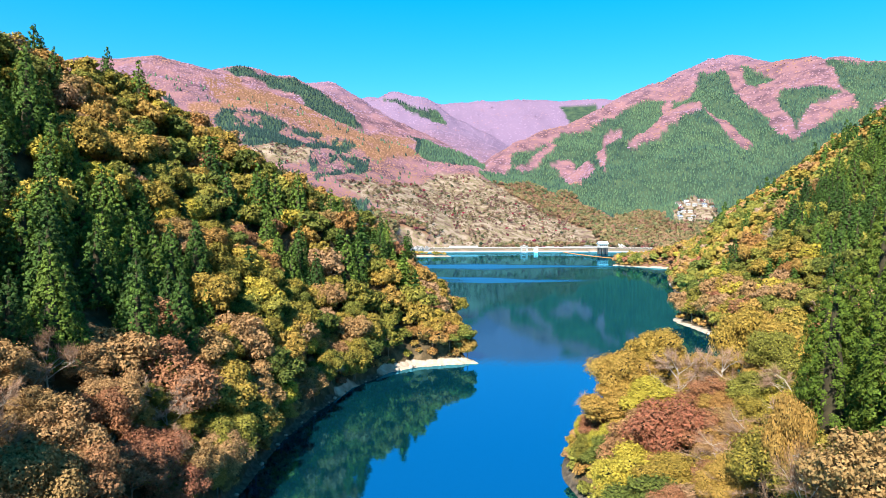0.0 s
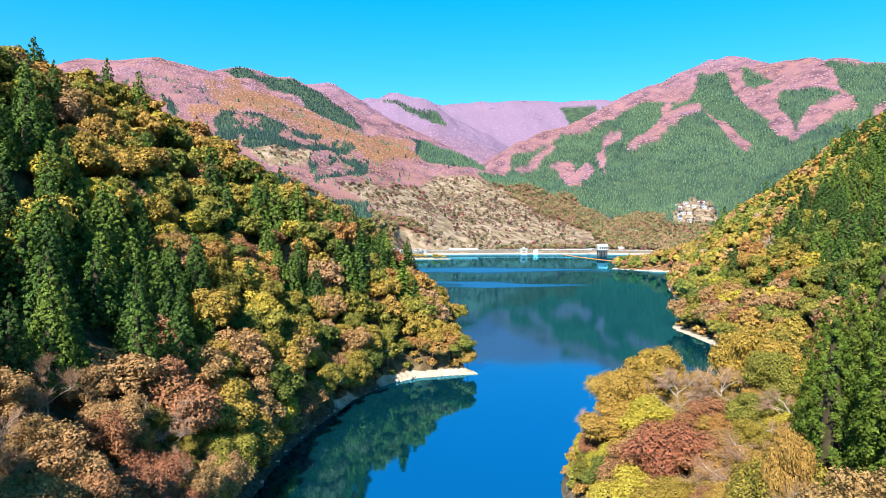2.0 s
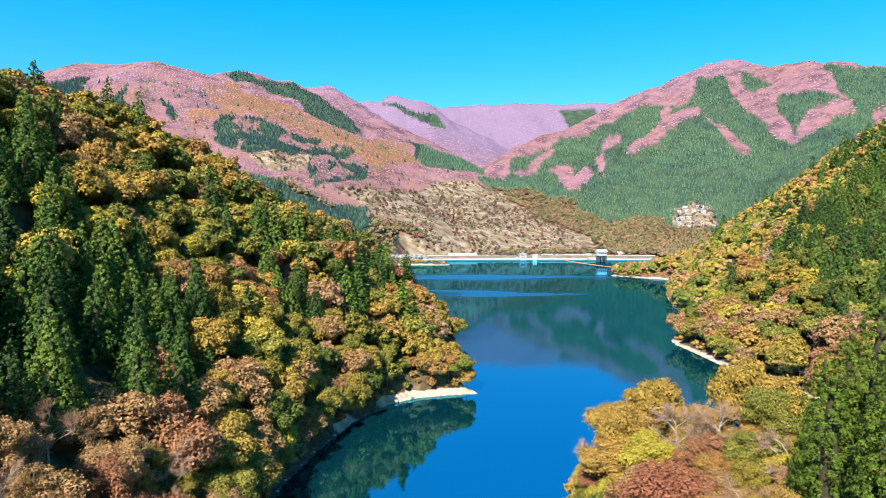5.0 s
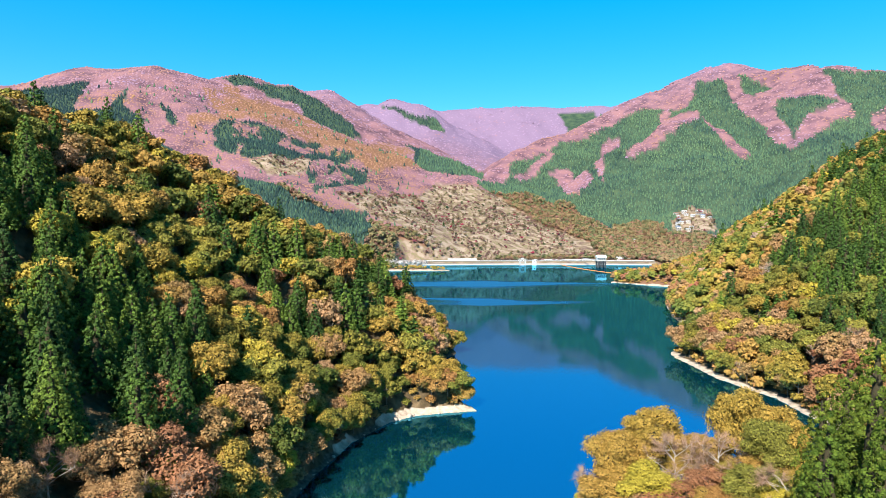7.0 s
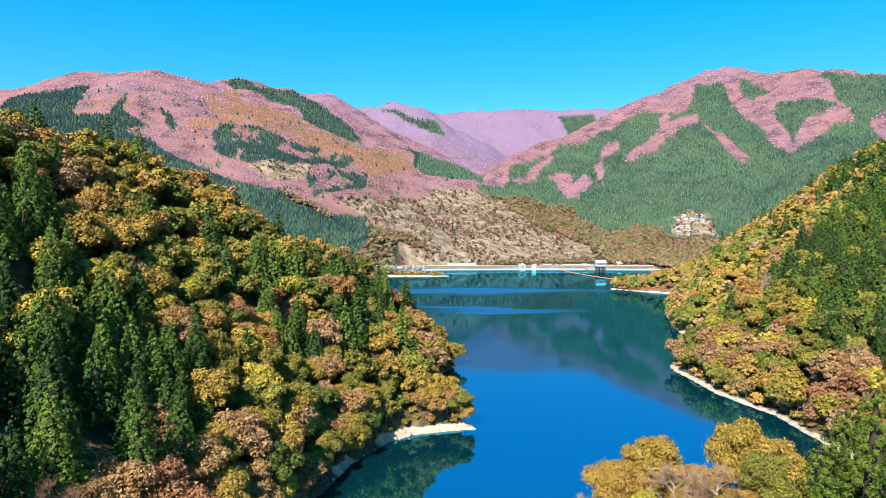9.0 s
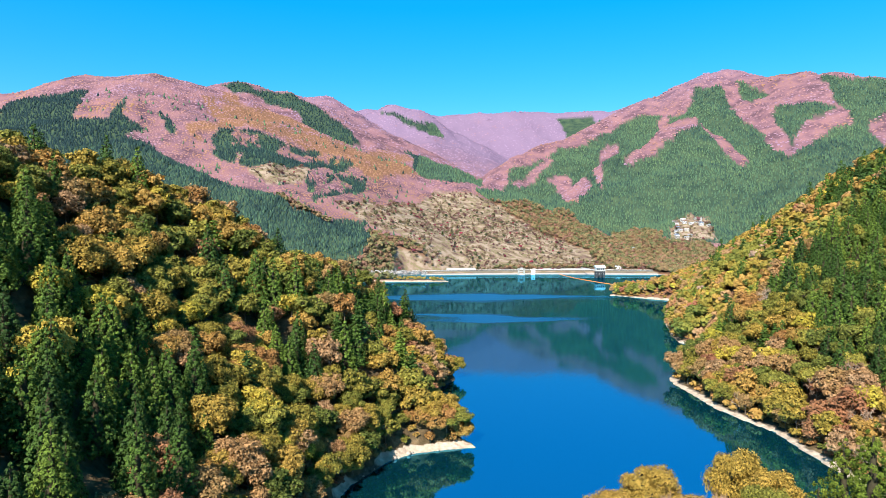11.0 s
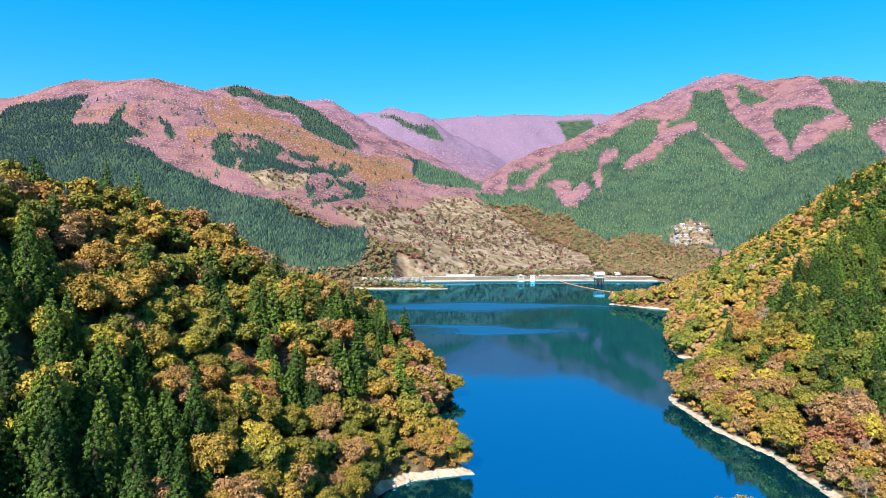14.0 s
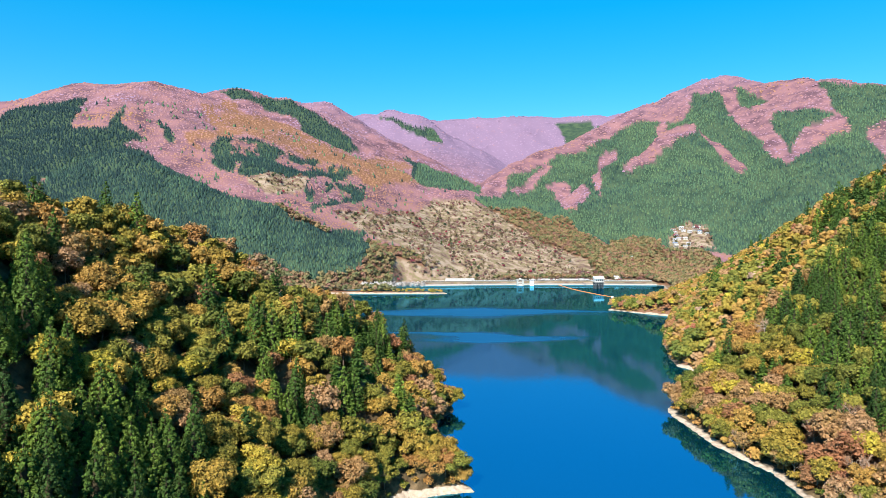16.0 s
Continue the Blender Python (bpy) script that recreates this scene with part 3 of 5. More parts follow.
def broad_trunk(rng, h, w):
    parts = []
    bend = np.array([rng.uniform(-0.5, 0.5), rng.uniform(-0.5, 0.5), 0])
    path = [bend * t * t + np.array([0, 0, h * 0.75 * t - 0.8]) for t in np.linspace(0, 1, 5)]
    parts.append(tube(path, h * np.array([0.022, 0.017, 0.013, 0.009, 0.004]), 6))
    for i in range(6):
        a, z = i * 2.4 + rng.uniform(-0.5, 0.5), h * rng.uniform(0.25, 0.5)
        d = w * rng.uniform(0.5, 0.8)
        end = np.array([d * math.cos(a), d * math.sin(a), z + h * rng.uniform(0.15, 0.3)])
        start = bend * (z / h) ** 2 + np.array([0, 0, z])
        parts.append(tube([start, (start + end) / 2 + np.array([0, 0, -0.3]), end], h * np.array([0.009, 0.006, 0.002]), 4))
    return grown(parts, 6)


def cone_crown(rng, h, w, spacing, each, size, taper=0.95, core=0.45):
    """A cedar: rounded tufts of needle sprays in drooping tiers up a cone, its inner twigs coloured with the shade of
    the gaps.
    """
    tufts = int(math.pi * w * math.hypot(h, w) / spacing ** 2)
    t = 1 - ((np.arange(tufts) + rng.uniform(0, 1, tufts)) / tufts) ** 0.55
    t[:6] = (0.99, 0.96, 0.93, 0.9, 0.87, 0.84)
    a = np.arange(tufts) * 2.39996 + rng.uniform(-0.3, 0.3, tufts)
    lobes = 1 + 0.13 * np.sin(a * 3 + t * 9) + 0.1 * np.sin(a * 5 - t * 23)
    r = w * np.minimum(1, 8 * (t + 0.05)) * (1 - t) ** taper * lobes * rng.uniform(0.8, 1.06, tufts) + 0.08
    z = h * (0.1 + 0.88 * t)
    c = np.stack([r * np.cos(a), r * np.sin(a), z - 0.18 * r], -1)
    out = np.stack([np.cos(a), np.sin(a), np.full(tufts, 0.55)], -1)
    big = spacing * 0.56 * (0.55 + 0.6 * (1 - t) ** 0.5) * rng.uniform(0.8, 1.25, tufts)
    c, out, wide = np.repeat(c, each, 0), np.repeat(out, each, 0), np.repeat(big, each)[:, None]
    off = unit(rng.normal(0, 1, c.shape) + out * 0.75)
    v, f = sprays(rng, c + off * wide * rng.uniform(0.6, 1.05, (len(c), 1)), out * 0.5 + off, size, 0.35, 0.8)
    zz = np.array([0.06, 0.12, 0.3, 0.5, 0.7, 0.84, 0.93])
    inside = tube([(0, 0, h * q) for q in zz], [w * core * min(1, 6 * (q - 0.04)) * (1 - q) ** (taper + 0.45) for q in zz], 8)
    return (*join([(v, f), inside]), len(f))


def tier_crown(rng, h, w, size, tiers=13):
    """A fir: flat tiers of spreading boughs with gaps between them."""
    c, out = [], []
    for k in range(tiers):
        t = (k + rng.uniform(0, 0.5)) / tiers
        z, reach = h * (0.16 + 0.82 * t), w * (1 - t) ** 0.8 * rng.uniform(0.8, 1.15) + 0.3
        n = int(7 + 6 * (1 - t))
        for i in range(n):
            a = i * 2 * math.pi / n + rng.uniform(-0.3, 0.3)
            q = reach * rng.uniform(0.75, 1.1)
            for s in np.arange(0.3, 1.01, max(0.05, 0.3 * size / max(q, 0.4))):
                c.append((q * s * math.cos(a) + rng.normal(0, 0.15), q * s * math.sin(a) + rng.normal(0, 0.15), z - 0.18 * q * s * s + rng.normal(0, 0.1)))
                out.append((0.35 * math.cos(a), 0.35 * math.sin(a), 1.0))
    v, f = sprays(rng, np.array(c), np.array(out), size, 0.3, 0.7)
    zz = np.array([0.14, 0.4, 0.7, 0.96])
    return join([(v, f), tube([(0, 0, h * q) for q in zz], [w * 0.42 * (1 - q) ** 0.8 for q in zz], 7)])


def straight_trunk(rng, h):
    return tube([(0, 0, -0.8), (0.05, 0, h * 0.3), (0, 0.05, h * 0.65), (0, 0, h * 0.9)], h * np.array([0.018, 0.014, 0.007, 0.001]), 6)


def twig_tree(rng, h, w, twigs, thick):
    """Limbs of a bare tree, and its haze of fine twigs."""
    limbs, tips = [], []
    trunk = [np.array([0.3 * math.sin(3 * t), 0.3 * math.sin(2 * t + 1), h * 0.7 * t - 0.6]) for t in np.linspace(0, 1, 5)]
    limbs.append(tube(trunk, h * np.array([0.018, 0.014, 0.010, 0.006, 0.003]), 5))
    for i in range(11):
        t = rng.uniform(0.3, 0.95)
        a = i * 2.4 + rng.uniform(-0.4, 0.4)
        s = np.array([0.3 * math.sin(3 * t), 0.3 * math.sin(2 * t + 1), h * 0.7 * t - 0.6])
        d = w * rng.uniform(0.6, 1.0) * (1.15 - 0.5 * t)
        e = s + np.array([d * math.cos(a), d * math.sin(a), h * rng.uniform(0.15, 0.32)])
        m = (s + e) / 2 + rng.normal(0, 0.25, 3)
        limbs.append(tube([s, m, e], h * np.array([0.008, 0.005, 0.002]), 4))
        for _ in range(5):
            u = rng.uniform(0.35, 1)
            b = m + (e - m) * u
            g = b + unit(rng.normal(0, 1, 3) + np.array([math.cos(a) * 0.5, math.sin(a) * 0.5, 0.7])) * h * rng.uniform(0.1, 0.2)
            limbs.append(tube([b, (b + g) / 2 + rng.normal(0, 0.1, 3), g], h * np.array([0.004, 0.0028, 0.0012]), 3))
            tips.append((b, g))
    pick = rng.integers(0, len(tips), twigs)
    b, g = np.array([tips[i][0] for i in pick]), np.array([tips[i][1] for i in pick])
    s = b + (g - b) * rng.uniform(0.2, 1.1, (twigs, 1)) + rng.normal(0, 0.15, (twigs, 3))
    e = s + unit(rng.normal(0, 0.6, (twigs, 3)) + unit(g - b) + np.array([0, 0, 0.4])) * rng.uniform(0.6, 1.5, (twigs, 1))
    side = unit(np.cross(e - s, rng.normal(0, 1, (twigs, 3)))) * thick
    v = np.stack([s - side, s + side, e], 1).reshape(-1, 3)
    return grown(limbs, 5), (v, np.arange(twigs * 3).reshape(-1, 3))


def mesh_of(name, shape, material):
    me = bpy.data.meshes.new(name)
    v, f, *outer = shape
    me.from_pydata(np.asarray(v).tolist(), [], np.asarray(f).tolist() if not isinstance(f, list) else f)
    me.polygons.foreach_set("use_smooth", np.ones(len(me.polygons), bool))
    me.materials.append(material)
    # core faces take the brown that has the gaps' shade painted in
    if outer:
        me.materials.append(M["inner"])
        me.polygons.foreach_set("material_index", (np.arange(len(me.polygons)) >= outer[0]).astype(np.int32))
    return me


rng = np.random.default_rng(7)
KINDS = {  # name: (material, tags)
    "golden_oak": ("gold", "golden-brown autumn broadleaf tree with a lumpy crown on the slope", "tree", "golden trees on the slopes"),
    "yellow_maple": ("yellow", "bright yellow autumn maple on the slope", "tree", "yellow maples on the slopes"),
    "tan_oak": ("tan", "tan-brown autumn tree with a thinning crown on the slope", "tree", "tan trees on the slopes"),
    "amber_oak": ("amber", "amber-orange autumn broadleaf tree with a full crown on the slope", "tree", "amber trees on the slopes"),
    "russet_oak": ("rust", "russet-brown autumn broadleaf tree on the slope", "tree", "russet trees on the slopes"),
    "green_oak": ("olive", "olive-green broadleaf tree just turning yellow on the slope", "tree", "green trees on the slopes"),
    "cedar": ("cedar", "tall dark green narrow conical cedar on the steep slope", "conifer", "cedars on the slopes"),
    "fir": ("cedar", "dark green fir with flat spreading tiers on the slope", "conifer", "firs on the slopes"),
    "bare_tree": ("twig", "leafless grey-brown tree with pale limbs and fine twigs", "tree", "bare trees on the slopes"),
}
LEVELS = (105, 190)  # metres from the middle of the inlet: fine trees nearer, simpler ones farther
SHAPES, LOW = {}, {}
for kind, (key, label, category, group) in KINDS.items():
    SHAPES[kind], LOW[kind] = ([], [], []), []
    bark = M["pale_bark"] if kind == "bare_tree" else M["bark"]
    for i in range(5):
        for level in range(3):
            if kind == "cedar":
                h, w = rng.uniform(13.5, 18.5), rng.uniform(3.7, 4.6)
                crown = cone_crown(rng, h, w, (0.8, 0.95, 1.25)[level], (22, 18, 13)[level], (0.25, 0.32, 0.47)[level])
                trunk = straight_trunk(rng, h)
                low = cone_crown(rng, h, w, 1.7, 7, 0.8)
            elif kind == "fir":
                h, w = rng.uniform(12, 16), rng.uniform(3.4, 4.4)
                crown, trunk = tier_crown(rng, h, w, (0.5, 0.6, 0.9)[level]), straight_trunk(rng, h)
                low = tier_crown(rng, h, w, 2.0, 7)
            elif kind == "bare_tree":
                h, w = rng.uniform(8, 11), rng.uniform(3.2, 4.4)
                trunk, crown = twig_tree(rng, h, w, (3400, 1500, 700)[level], (0.016, 0.03, 0.05)[level])
                low = broad_crown(rng, h, w, 1.1, 5, 0.8)
            else:
                h, w = rng.uniform(9, 12.5), rng.uniform(4.0, 5.6)
                thin = kind in ("tan_oak", "russet_oak")
                crown = broad_crown(rng, h, w, (0.22, 0.4, 0.62)[level], (20, 18, 15)[level], 0.75 if thin else 1.15, 0.3 if thin else 0.66)
                trunk = broad_trunk(rng, h, w)
                low = broad_crown(rng, h, w, 1.1, 10, 1.1)
            SHAPES[kind][level].append((mesh_of("crown", crown, M[key]), mesh_of("trunk", trunk, bark), h, w))
        LOW[kind].append((low[0], low[1]))


def plant(kind, x, y, scale=1.0, z=None, top=None, radius=None):
    """A tree of that kind; with top and radius, one of a given height and spread."""
    key, label, category, group = KINDS[kind]
    crown, trunk, h, w = SHAPES[kind][int(np.searchsorted(LEVELS, math.hypot(x, y) - (30 if radius else 0)))][rng.integers(0, 5)]
    at = new(kind)
    at.empty_display_size = 0.5
    z = float(height(x, y)) - 0.2 if z is None else z
    size = (scale, scale, scale) if top is None else (radius / w, radius / w, max(top - z, 3) / h)
    at.matrix_basis = Matrix.LocRotScale((x, y, z), Euler((0, 0, rng.uniform(0, 6.28))), size)
    for name, me in (("trunk", trunk), ("crown", crown)):
        new(name, me).parent = at
    return tagged(at, label, category, group)


# where each kind grows
CEDAR_STANDS = {
    "left": [(-81, 122), (-76, 124), (-74, 134), (-69, 140), (-62, 142), (-56, 147), (-49, 140), (-46, 123), (-44, 106), (-44, 92), (-50, 72), (-72, 78), (-88, 100)],
    "dark_top": [(-97, 145), (-87, 142), (-78, 131), (-80, 118), (-102, 122)],
    "mid": [(-57, 194), (-48, 206), (-40, 195), (-33, 185), (-35, 171), (-44, 181)],
    "right": [(126, 188), (126, 204), (130, 226), (140, 250), (140, 284), (156, 292), (186, 300), (215, 300), (205, 240), (185, 195)],
}
FIR_STANDS = {
    "edge": [(-40, 220), (-14, 236), (-12, 206), (-20, 192), (-34, 196)],
    "crest": [(-60, 235), (-44, 262), (-24, 305), (-12, 296), (-30, 240), (-48, 220)],
    "right_top": [(192, 290), (245, 440), (280, 470), (300, 420), (290, 330), (240, 300)],
}
GREEN_STANDS = {
    "right_lower": [(186, 412), (202, 475), (224, 468), (216, 430)],
    "right_upper": [(150, 290), (180, 330), (230, 380), (240, 340), (200, 300)],
}
BARE_STANDS = {
    "left": [(-58, 55), (-50, 97), (-40, 104), (-27, 106), (-20, 100), (-30, 40)],
    "bay": [(110, 196), (116, 212), (128, 216), (132, 200), (124, 188)],
}


def sites(spacing, x0, x1, y0, y1, r):
    nx, ny = int((x1 - x0) / spacing), int((y1 - y0) / spacing)
    gx, gy = np.meshgrid(np.arange(nx), np.arange(ny))
    x = x0 + (gx + 0.5 * (gy % 2) + r.uniform(-0.45, 0.45, gx.shape)) * spacing
    y = y0 + (gy + r.uniform(-0.45, 0.45, gx.shape)) * spacing
    return x.ravel(), y.ravel()


def choose_kinds(x, y, z, r):
    n = len(x)
    u, patch = r.uniform(0, 1, n), field(x, y, 28, 21, 2)
    mood = np.clip(1 - np.abs(1 - np.abs(r.uniform(0, 1, n) + 0.4 * patch)), 0, 0.999)
    names = np.array(["green_oak", "green_oak", "green_oak", "golden_oak", "golden_oak", "golden_oak", "golden_oak", "golden_oak", "amber_oak", "tan_oak"], dtype=object)
    kind = names[(mood * 10).astype(int)]
    kind[(u > 0.60) & (u < 0.65)] = "bare_tree"
    kind[(u > 0.5) & (u < 0.58) & (z > 15)] = "fir"
    kind[(u > 0.45) & (u < 0.50) & (z > 15)] = "cedar"
    kind[(u > 0.965)] = "yellow_maple"
    kind[(u > 0.94) & (u < 0.965)] = "russet_oak"
    low = z < 12
    kind[low & (u > 0.80) & (u < 0.9)] = "tan_oak"
    kind[low & (u > 0.9) & (u < 0.96)] = "russet_oak"
    g = patches(x, y, GREEN_STANDS, 6, 20)
    kind[g & (u < 0.5)] = "green_oak"
    c = patches(x, y, CEDAR_STANDS, 3, 15)
    kind[c & (u < 0.93)] = "cedar"
    kind[c & (x > 0) & (u < 0.38)] = "green_oak"
    f = patches(x, y, FIR_STANDS, 3, 15)
    kind[f & (u < 0.5)] = "fir"
    kind[f & (u >= 0.5) & (u < 0.7)] = "cedar"
    b = patches(x, y, BARE_STANDS, 3, 15)
    kind[b & (u < 0.3)] = "bare_tree"
    kind[b & (u >= 0.3) & (u < 0.7)] = "tan_oak"
    kind[b & (u >= 0.7) & (u < 0.82)] = "russet_oak"
    kind[(kind == "fir") & (np.hypot(x, y) < 110)] = "cedar"
    return kind


lot = np.random.default_rng(11)
tx, ty = sites(5.3, -215, 420, 20, 760, lot)
tz = height(tx, ty)
rise = height(tx * 1.03, ty * 1.03) - tz  # backs of the hills, beyond the crest, stay unplanted
bearing = np.degrees(np.arctan2(tx, ty))
keep = (tz > np.where(sandy(tx, ty), 1.6, 0.7)) & (np.abs(bearing) < 40) & (np.hypot(tx, ty) > np.where(tx > 0, 70, 52)) & (rise > np.where(ty > 480, -0.05, -0.016) * np.hypot(tx, ty))
keep &= ~((tx > 15) & (tx < 56) & (ty > 66) & (ty < 121))
keep &= ~((tx < 0) & (ty > 335))
tx, ty, tz = tx[keep], ty[keep], tz[keep]
tk = choose_kinds(tx, ty, tz, lot)
keep = ~((tk == "cedar") & (tx < 0) & patches(tx, ty, CEDAR_STANDS, 3, 15) & (lot.uniform(0, 1, len(tx)) < 0.08))
tx, ty, tz, tk = tx[keep], ty[keep], tz[keep], tk[keep]
order = np.argsort(np.hypot(tx, ty))
count = {k: 0 for k in KINDS}
rest = {k: [] for k in KINDS}
for i in order:
    k = tk[i]
    s = lot.uniform(0.7, 0.9 if k == "fir" and tz[i] > 55 else 1.12) * (0.8 if tz[i] < 8 and k in ("cedar", "fir") else 1.0)
    if count[k] < 285 and math.hypot(tx[i], ty[i]) < 350:
        plant(k, tx[i], ty[i], s, tz[i] - 0.2)
        count[k] += 1
    else:
        rest[k].append((tx[i], ty[i], tz[i] - 0.2, s))


def forest(name, label, shapes, places, material, r, tones=None, category="forest"):
    """Many joined trees as one growth: shapes is a list of (vertices, faces), places rows of x, y, z, scale."""
    if not len(places):
        return
    places = np.asarray(places, float)
    verts, loops, starts, tone, base, at = [], [], [], [], 0, 0
    pick = r.integers(0, len(shapes), len(places))
    spin = r.uniform(0, 6.283, len(places))
    tones = r.uniform(0, 1, len(places)) if tones is None else tones
    for i, (v, f) in enumerate(shapes):
        rows = np.nonzero(pick == i)[0]
        if not len(rows):
            continue
        v = np.asarray(v)
        c, s = np.cos(spin[rows])[:, None], np.sin(spin[rows])[:, None]
        p = places[rows]
        out = np.stack([v[:, 0] * c - v[:, 1] * s, v[:, 0] * s + v[:, 1] * c, np.broadcast_to(v[:, 2], (len(rows), len(v)))], -1)
        out = out * p[:, 3, None, None] + p[:, None, :3]
        flat = np.concatenate([np.asarray(q) for q in f])
        size = np.array([len(q) for q in f])
        first = np.concatenate([[0], np.cumsum(size)[:-1]])
        step = np.arange(len(rows))
        loops.append((flat[None] + (step * len(v))[:, None] + base).ravel())
        starts.append((first[None] + (step * len(flat))[:, None] + at).ravel())
        verts.append(out.reshape(-1, 3))
        tone.append(np.repeat(tones[rows], len(v)))
        base += len(v) * len(rows)
        at += len(flat) * len(rows)
    verts, loops, starts, tone = map(np.concatenate, (verts, loops, starts, tone))
    me = bpy.data.meshes.new(name)
    me.vertices.add(len(verts))
    me.vertices.foreach_set("co", verts.astype(np.float32).ravel())
    me.loops.add(len(loops))
    me.loops.foreach_set("vertex_index", loops.astype(np.int32))
    me.polygons.add(len(starts))
    me.polygons.foreach_set("loop_start", starts.astype(np.int32))
    me.update(calc_edges=True)
    me.validate()
    me.polygons.foreach_set("use_smooth", np.ones(len(me.polygons), bool))
    me.attributes.new("tone", "FLOAT", "POINT").data.foreach_set("value", tone.astype(np.float32))
    me.materials.append(material)
    return tagged(new(name, me), label, category, kind="stuff")


FAR_WORDS = {"yellow_maple": "bright yellow", "tan_oak": "tan-brown", "amber_oak": "amber-orange", "golden_oak": "golden", "russet_oak": "russet", "green_oak": "olive-green", "cedar": "dark green cedar", "fir": "dark green fir", "bare_tree": "leafless grey-brown"}
for k, places in rest.items():
    forest(k + "_wood", FAR_WORDS[k] + " trees covering the farther lakeside slope", LOW[k], places, M["far_" + KINDS[k][0]], lot)

# great cedars standing close together on the near bank
def great_cedar(x, y, top):
    z = float(height(x, y)) - 0.3
    h = top - z
    at = new("great_cedar")
    at.matrix_basis = Matrix.Translation((x, y, z))
    new("trunk", mesh_of("trunk", straight_trunk(rng, h), M["bark"])).parent = at
    new("crown", mesh_of("crown", cone_crown(rng, h, h * 0.2, 0.98, 46, 0.2, 0.78, 0.5), M["lime"])).parent = at
    return tagged(at, "very tall dense green cedar with tufted boughs on the near bank", "conifer", "great cedars on the near bank")


for x, y, top in ((38.5, 54.5, 42.5), (37.5, 63.0, 37.5), (46.5, 69.5, 45.0), (45.0, 77.0, 36.0), (53.5, 86.0, 38.0), (55.0, 76.0, 43.0)):
    great_cedar(x, y, top)


# the wooded spur on the near bank, tree by tree: kind, x, y, height of the top, radius
SPUR_OUTER = (
        ("golden_oak", 31, 113, 20, 4.6), ("golden_oak", 37, 115, 23.5, 4.8), ("golden_oak", 28, 108, 15, 4.2), ("yellow_maple", 33.5, 104, 17, 4.0),
        ("bare_tree", 38.5, 108, 22, 4.2), ("amber_oak", 44, 111, 20, 4.4), ("golden_oak", 51, 112, 28, 4.6), ("green_oak", 50, 100, 26, 3.8),
        ("russet_oak", 31, 90, 17.5, 4.6), ("russet_oak", 26.5, 93, 14, 4.0), ("russet_oak", 35, 88, 17, 4.2), ("russet_oak", 40, 98, 19, 3.6),
        ("amber_oak", 37, 84, 16, 4.2), ("yellow_maple", 25, 86, 12, 4.2), ("green_oak", 25, 97, 10.5, 3.4), ("green_oak", 24, 76, 12, 4.0),
)
SPUR_INNER = (
        ("golden_oak", 29, 80, 13.5, 4.2), ("bare_tree", 33.5, 75, 17, 4.2), ("bare_tree", 37, 78, 19, 4.0), ("amber_oak", 37, 68, 21, 3.6),
        ("bare_tree", 44, 104, 22, 4.0), ("green_oak", 45, 93, 21, 3.8), ("bare_tree", 47, 88, 23, 4.2), ("golden_oak", 42, 74, 19.5, 3.6),
        ("bare_tree", 31, 68, 16.5, 3.8), ("tan_oak", 28, 70, 13, 3.8), ("tan_oak", 31, 99, 14, 3.4), ("amber_oak", 35, 96, 15, 3.2), ("russet_oak", 29, 86, 12, 3.6), ("golden_oak", 33, 82, 13, 3.4), ("tan_oak", 40, 88, 17, 3.6), ("golden_oak", 54, 104, 27, 4.2), ("amber_oak", 49, 76, 23, 4.0),
        ("green_oak", 4.5, 201.5, 11.0, 4.6), ("golden_oak", 1.5, 207, 14.5, 4.4), ("golden_oak", -3.5, 200, 14.0, 4.2), ("tan_oak", 32.5, 49.5, 27.0, 3.6), ("amber_oak", 32.0, 60.5, 26.0, 2.0), ("bare_tree", 30.5, 55, 24, 3.0), ("green_oak", -33.5, 101, 13.0, 4.2), ("yellow_maple", -42, 150, 30, 4.0))
for kind, x, y, top, radius in SPUR_OUTER + SPUR_INNER:
    plant(kind, x, y, top=top, radius=radius * 1.2)
fill = random.Random(9)
# trees leaning close over the west bank
for (ax, ay), (bx, by) in zip(WEST_SHORE[1:], WEST_SHORE[2:11]):
    long = math.hypot(bx - ax, by - ay)
    for k in range(max(1, int(long / 3.6))):
        for back in (2.6, 6.2, 9.8):
            t = (k + fill.uniform(0.1, 0.9)) / max(1, int(long / 3.6))
            x = ax + (bx - ax) * t - (by - ay) / long * (back + fill.uniform(-1, 1)) + fill.uniform(-0.8, 0.8)
            y = ay + (by - ay) * t + (bx - ax) / long * (back + fill.uniform(-1, 1))
            z = float(height(x, y))
            if z > 0.5 and (back > 3 or y < 184 or fill.random() < 0.3):
                plant(fill.choice(("golden_oak", "golden_oak", "amber_oak", "tan_oak", "tan_oak", "russet_oak", "yellow_maple", "green_oak")), x, y, z=z - 0.3, top=z + fill.uniform(4.5, 8.5), radius=fill.uniform(2.4, 3.6))
for gx in range(6):
    for gy in range(10):
        x, y = 25 + gx * 5 + fill.uniform(-1.8, 1.8), 70 + gy * 5 + fill.uniform(-1.8, 1.8)
        z = float(height(x, y))
        if z > 1.2 and not (35 < x < 41 and 98 < y < 105) and math.hypot(x, y) > 72:
            plant(fill.choice(("golden_oak", "golden_oak", "amber_oak", "tan_oak", "russet_oak", "yellow_maple")), x, y, z=z - 0.2, top=z + fill.uniform(4.5, 7), radius=fill.uniform(2.4, 3.2))


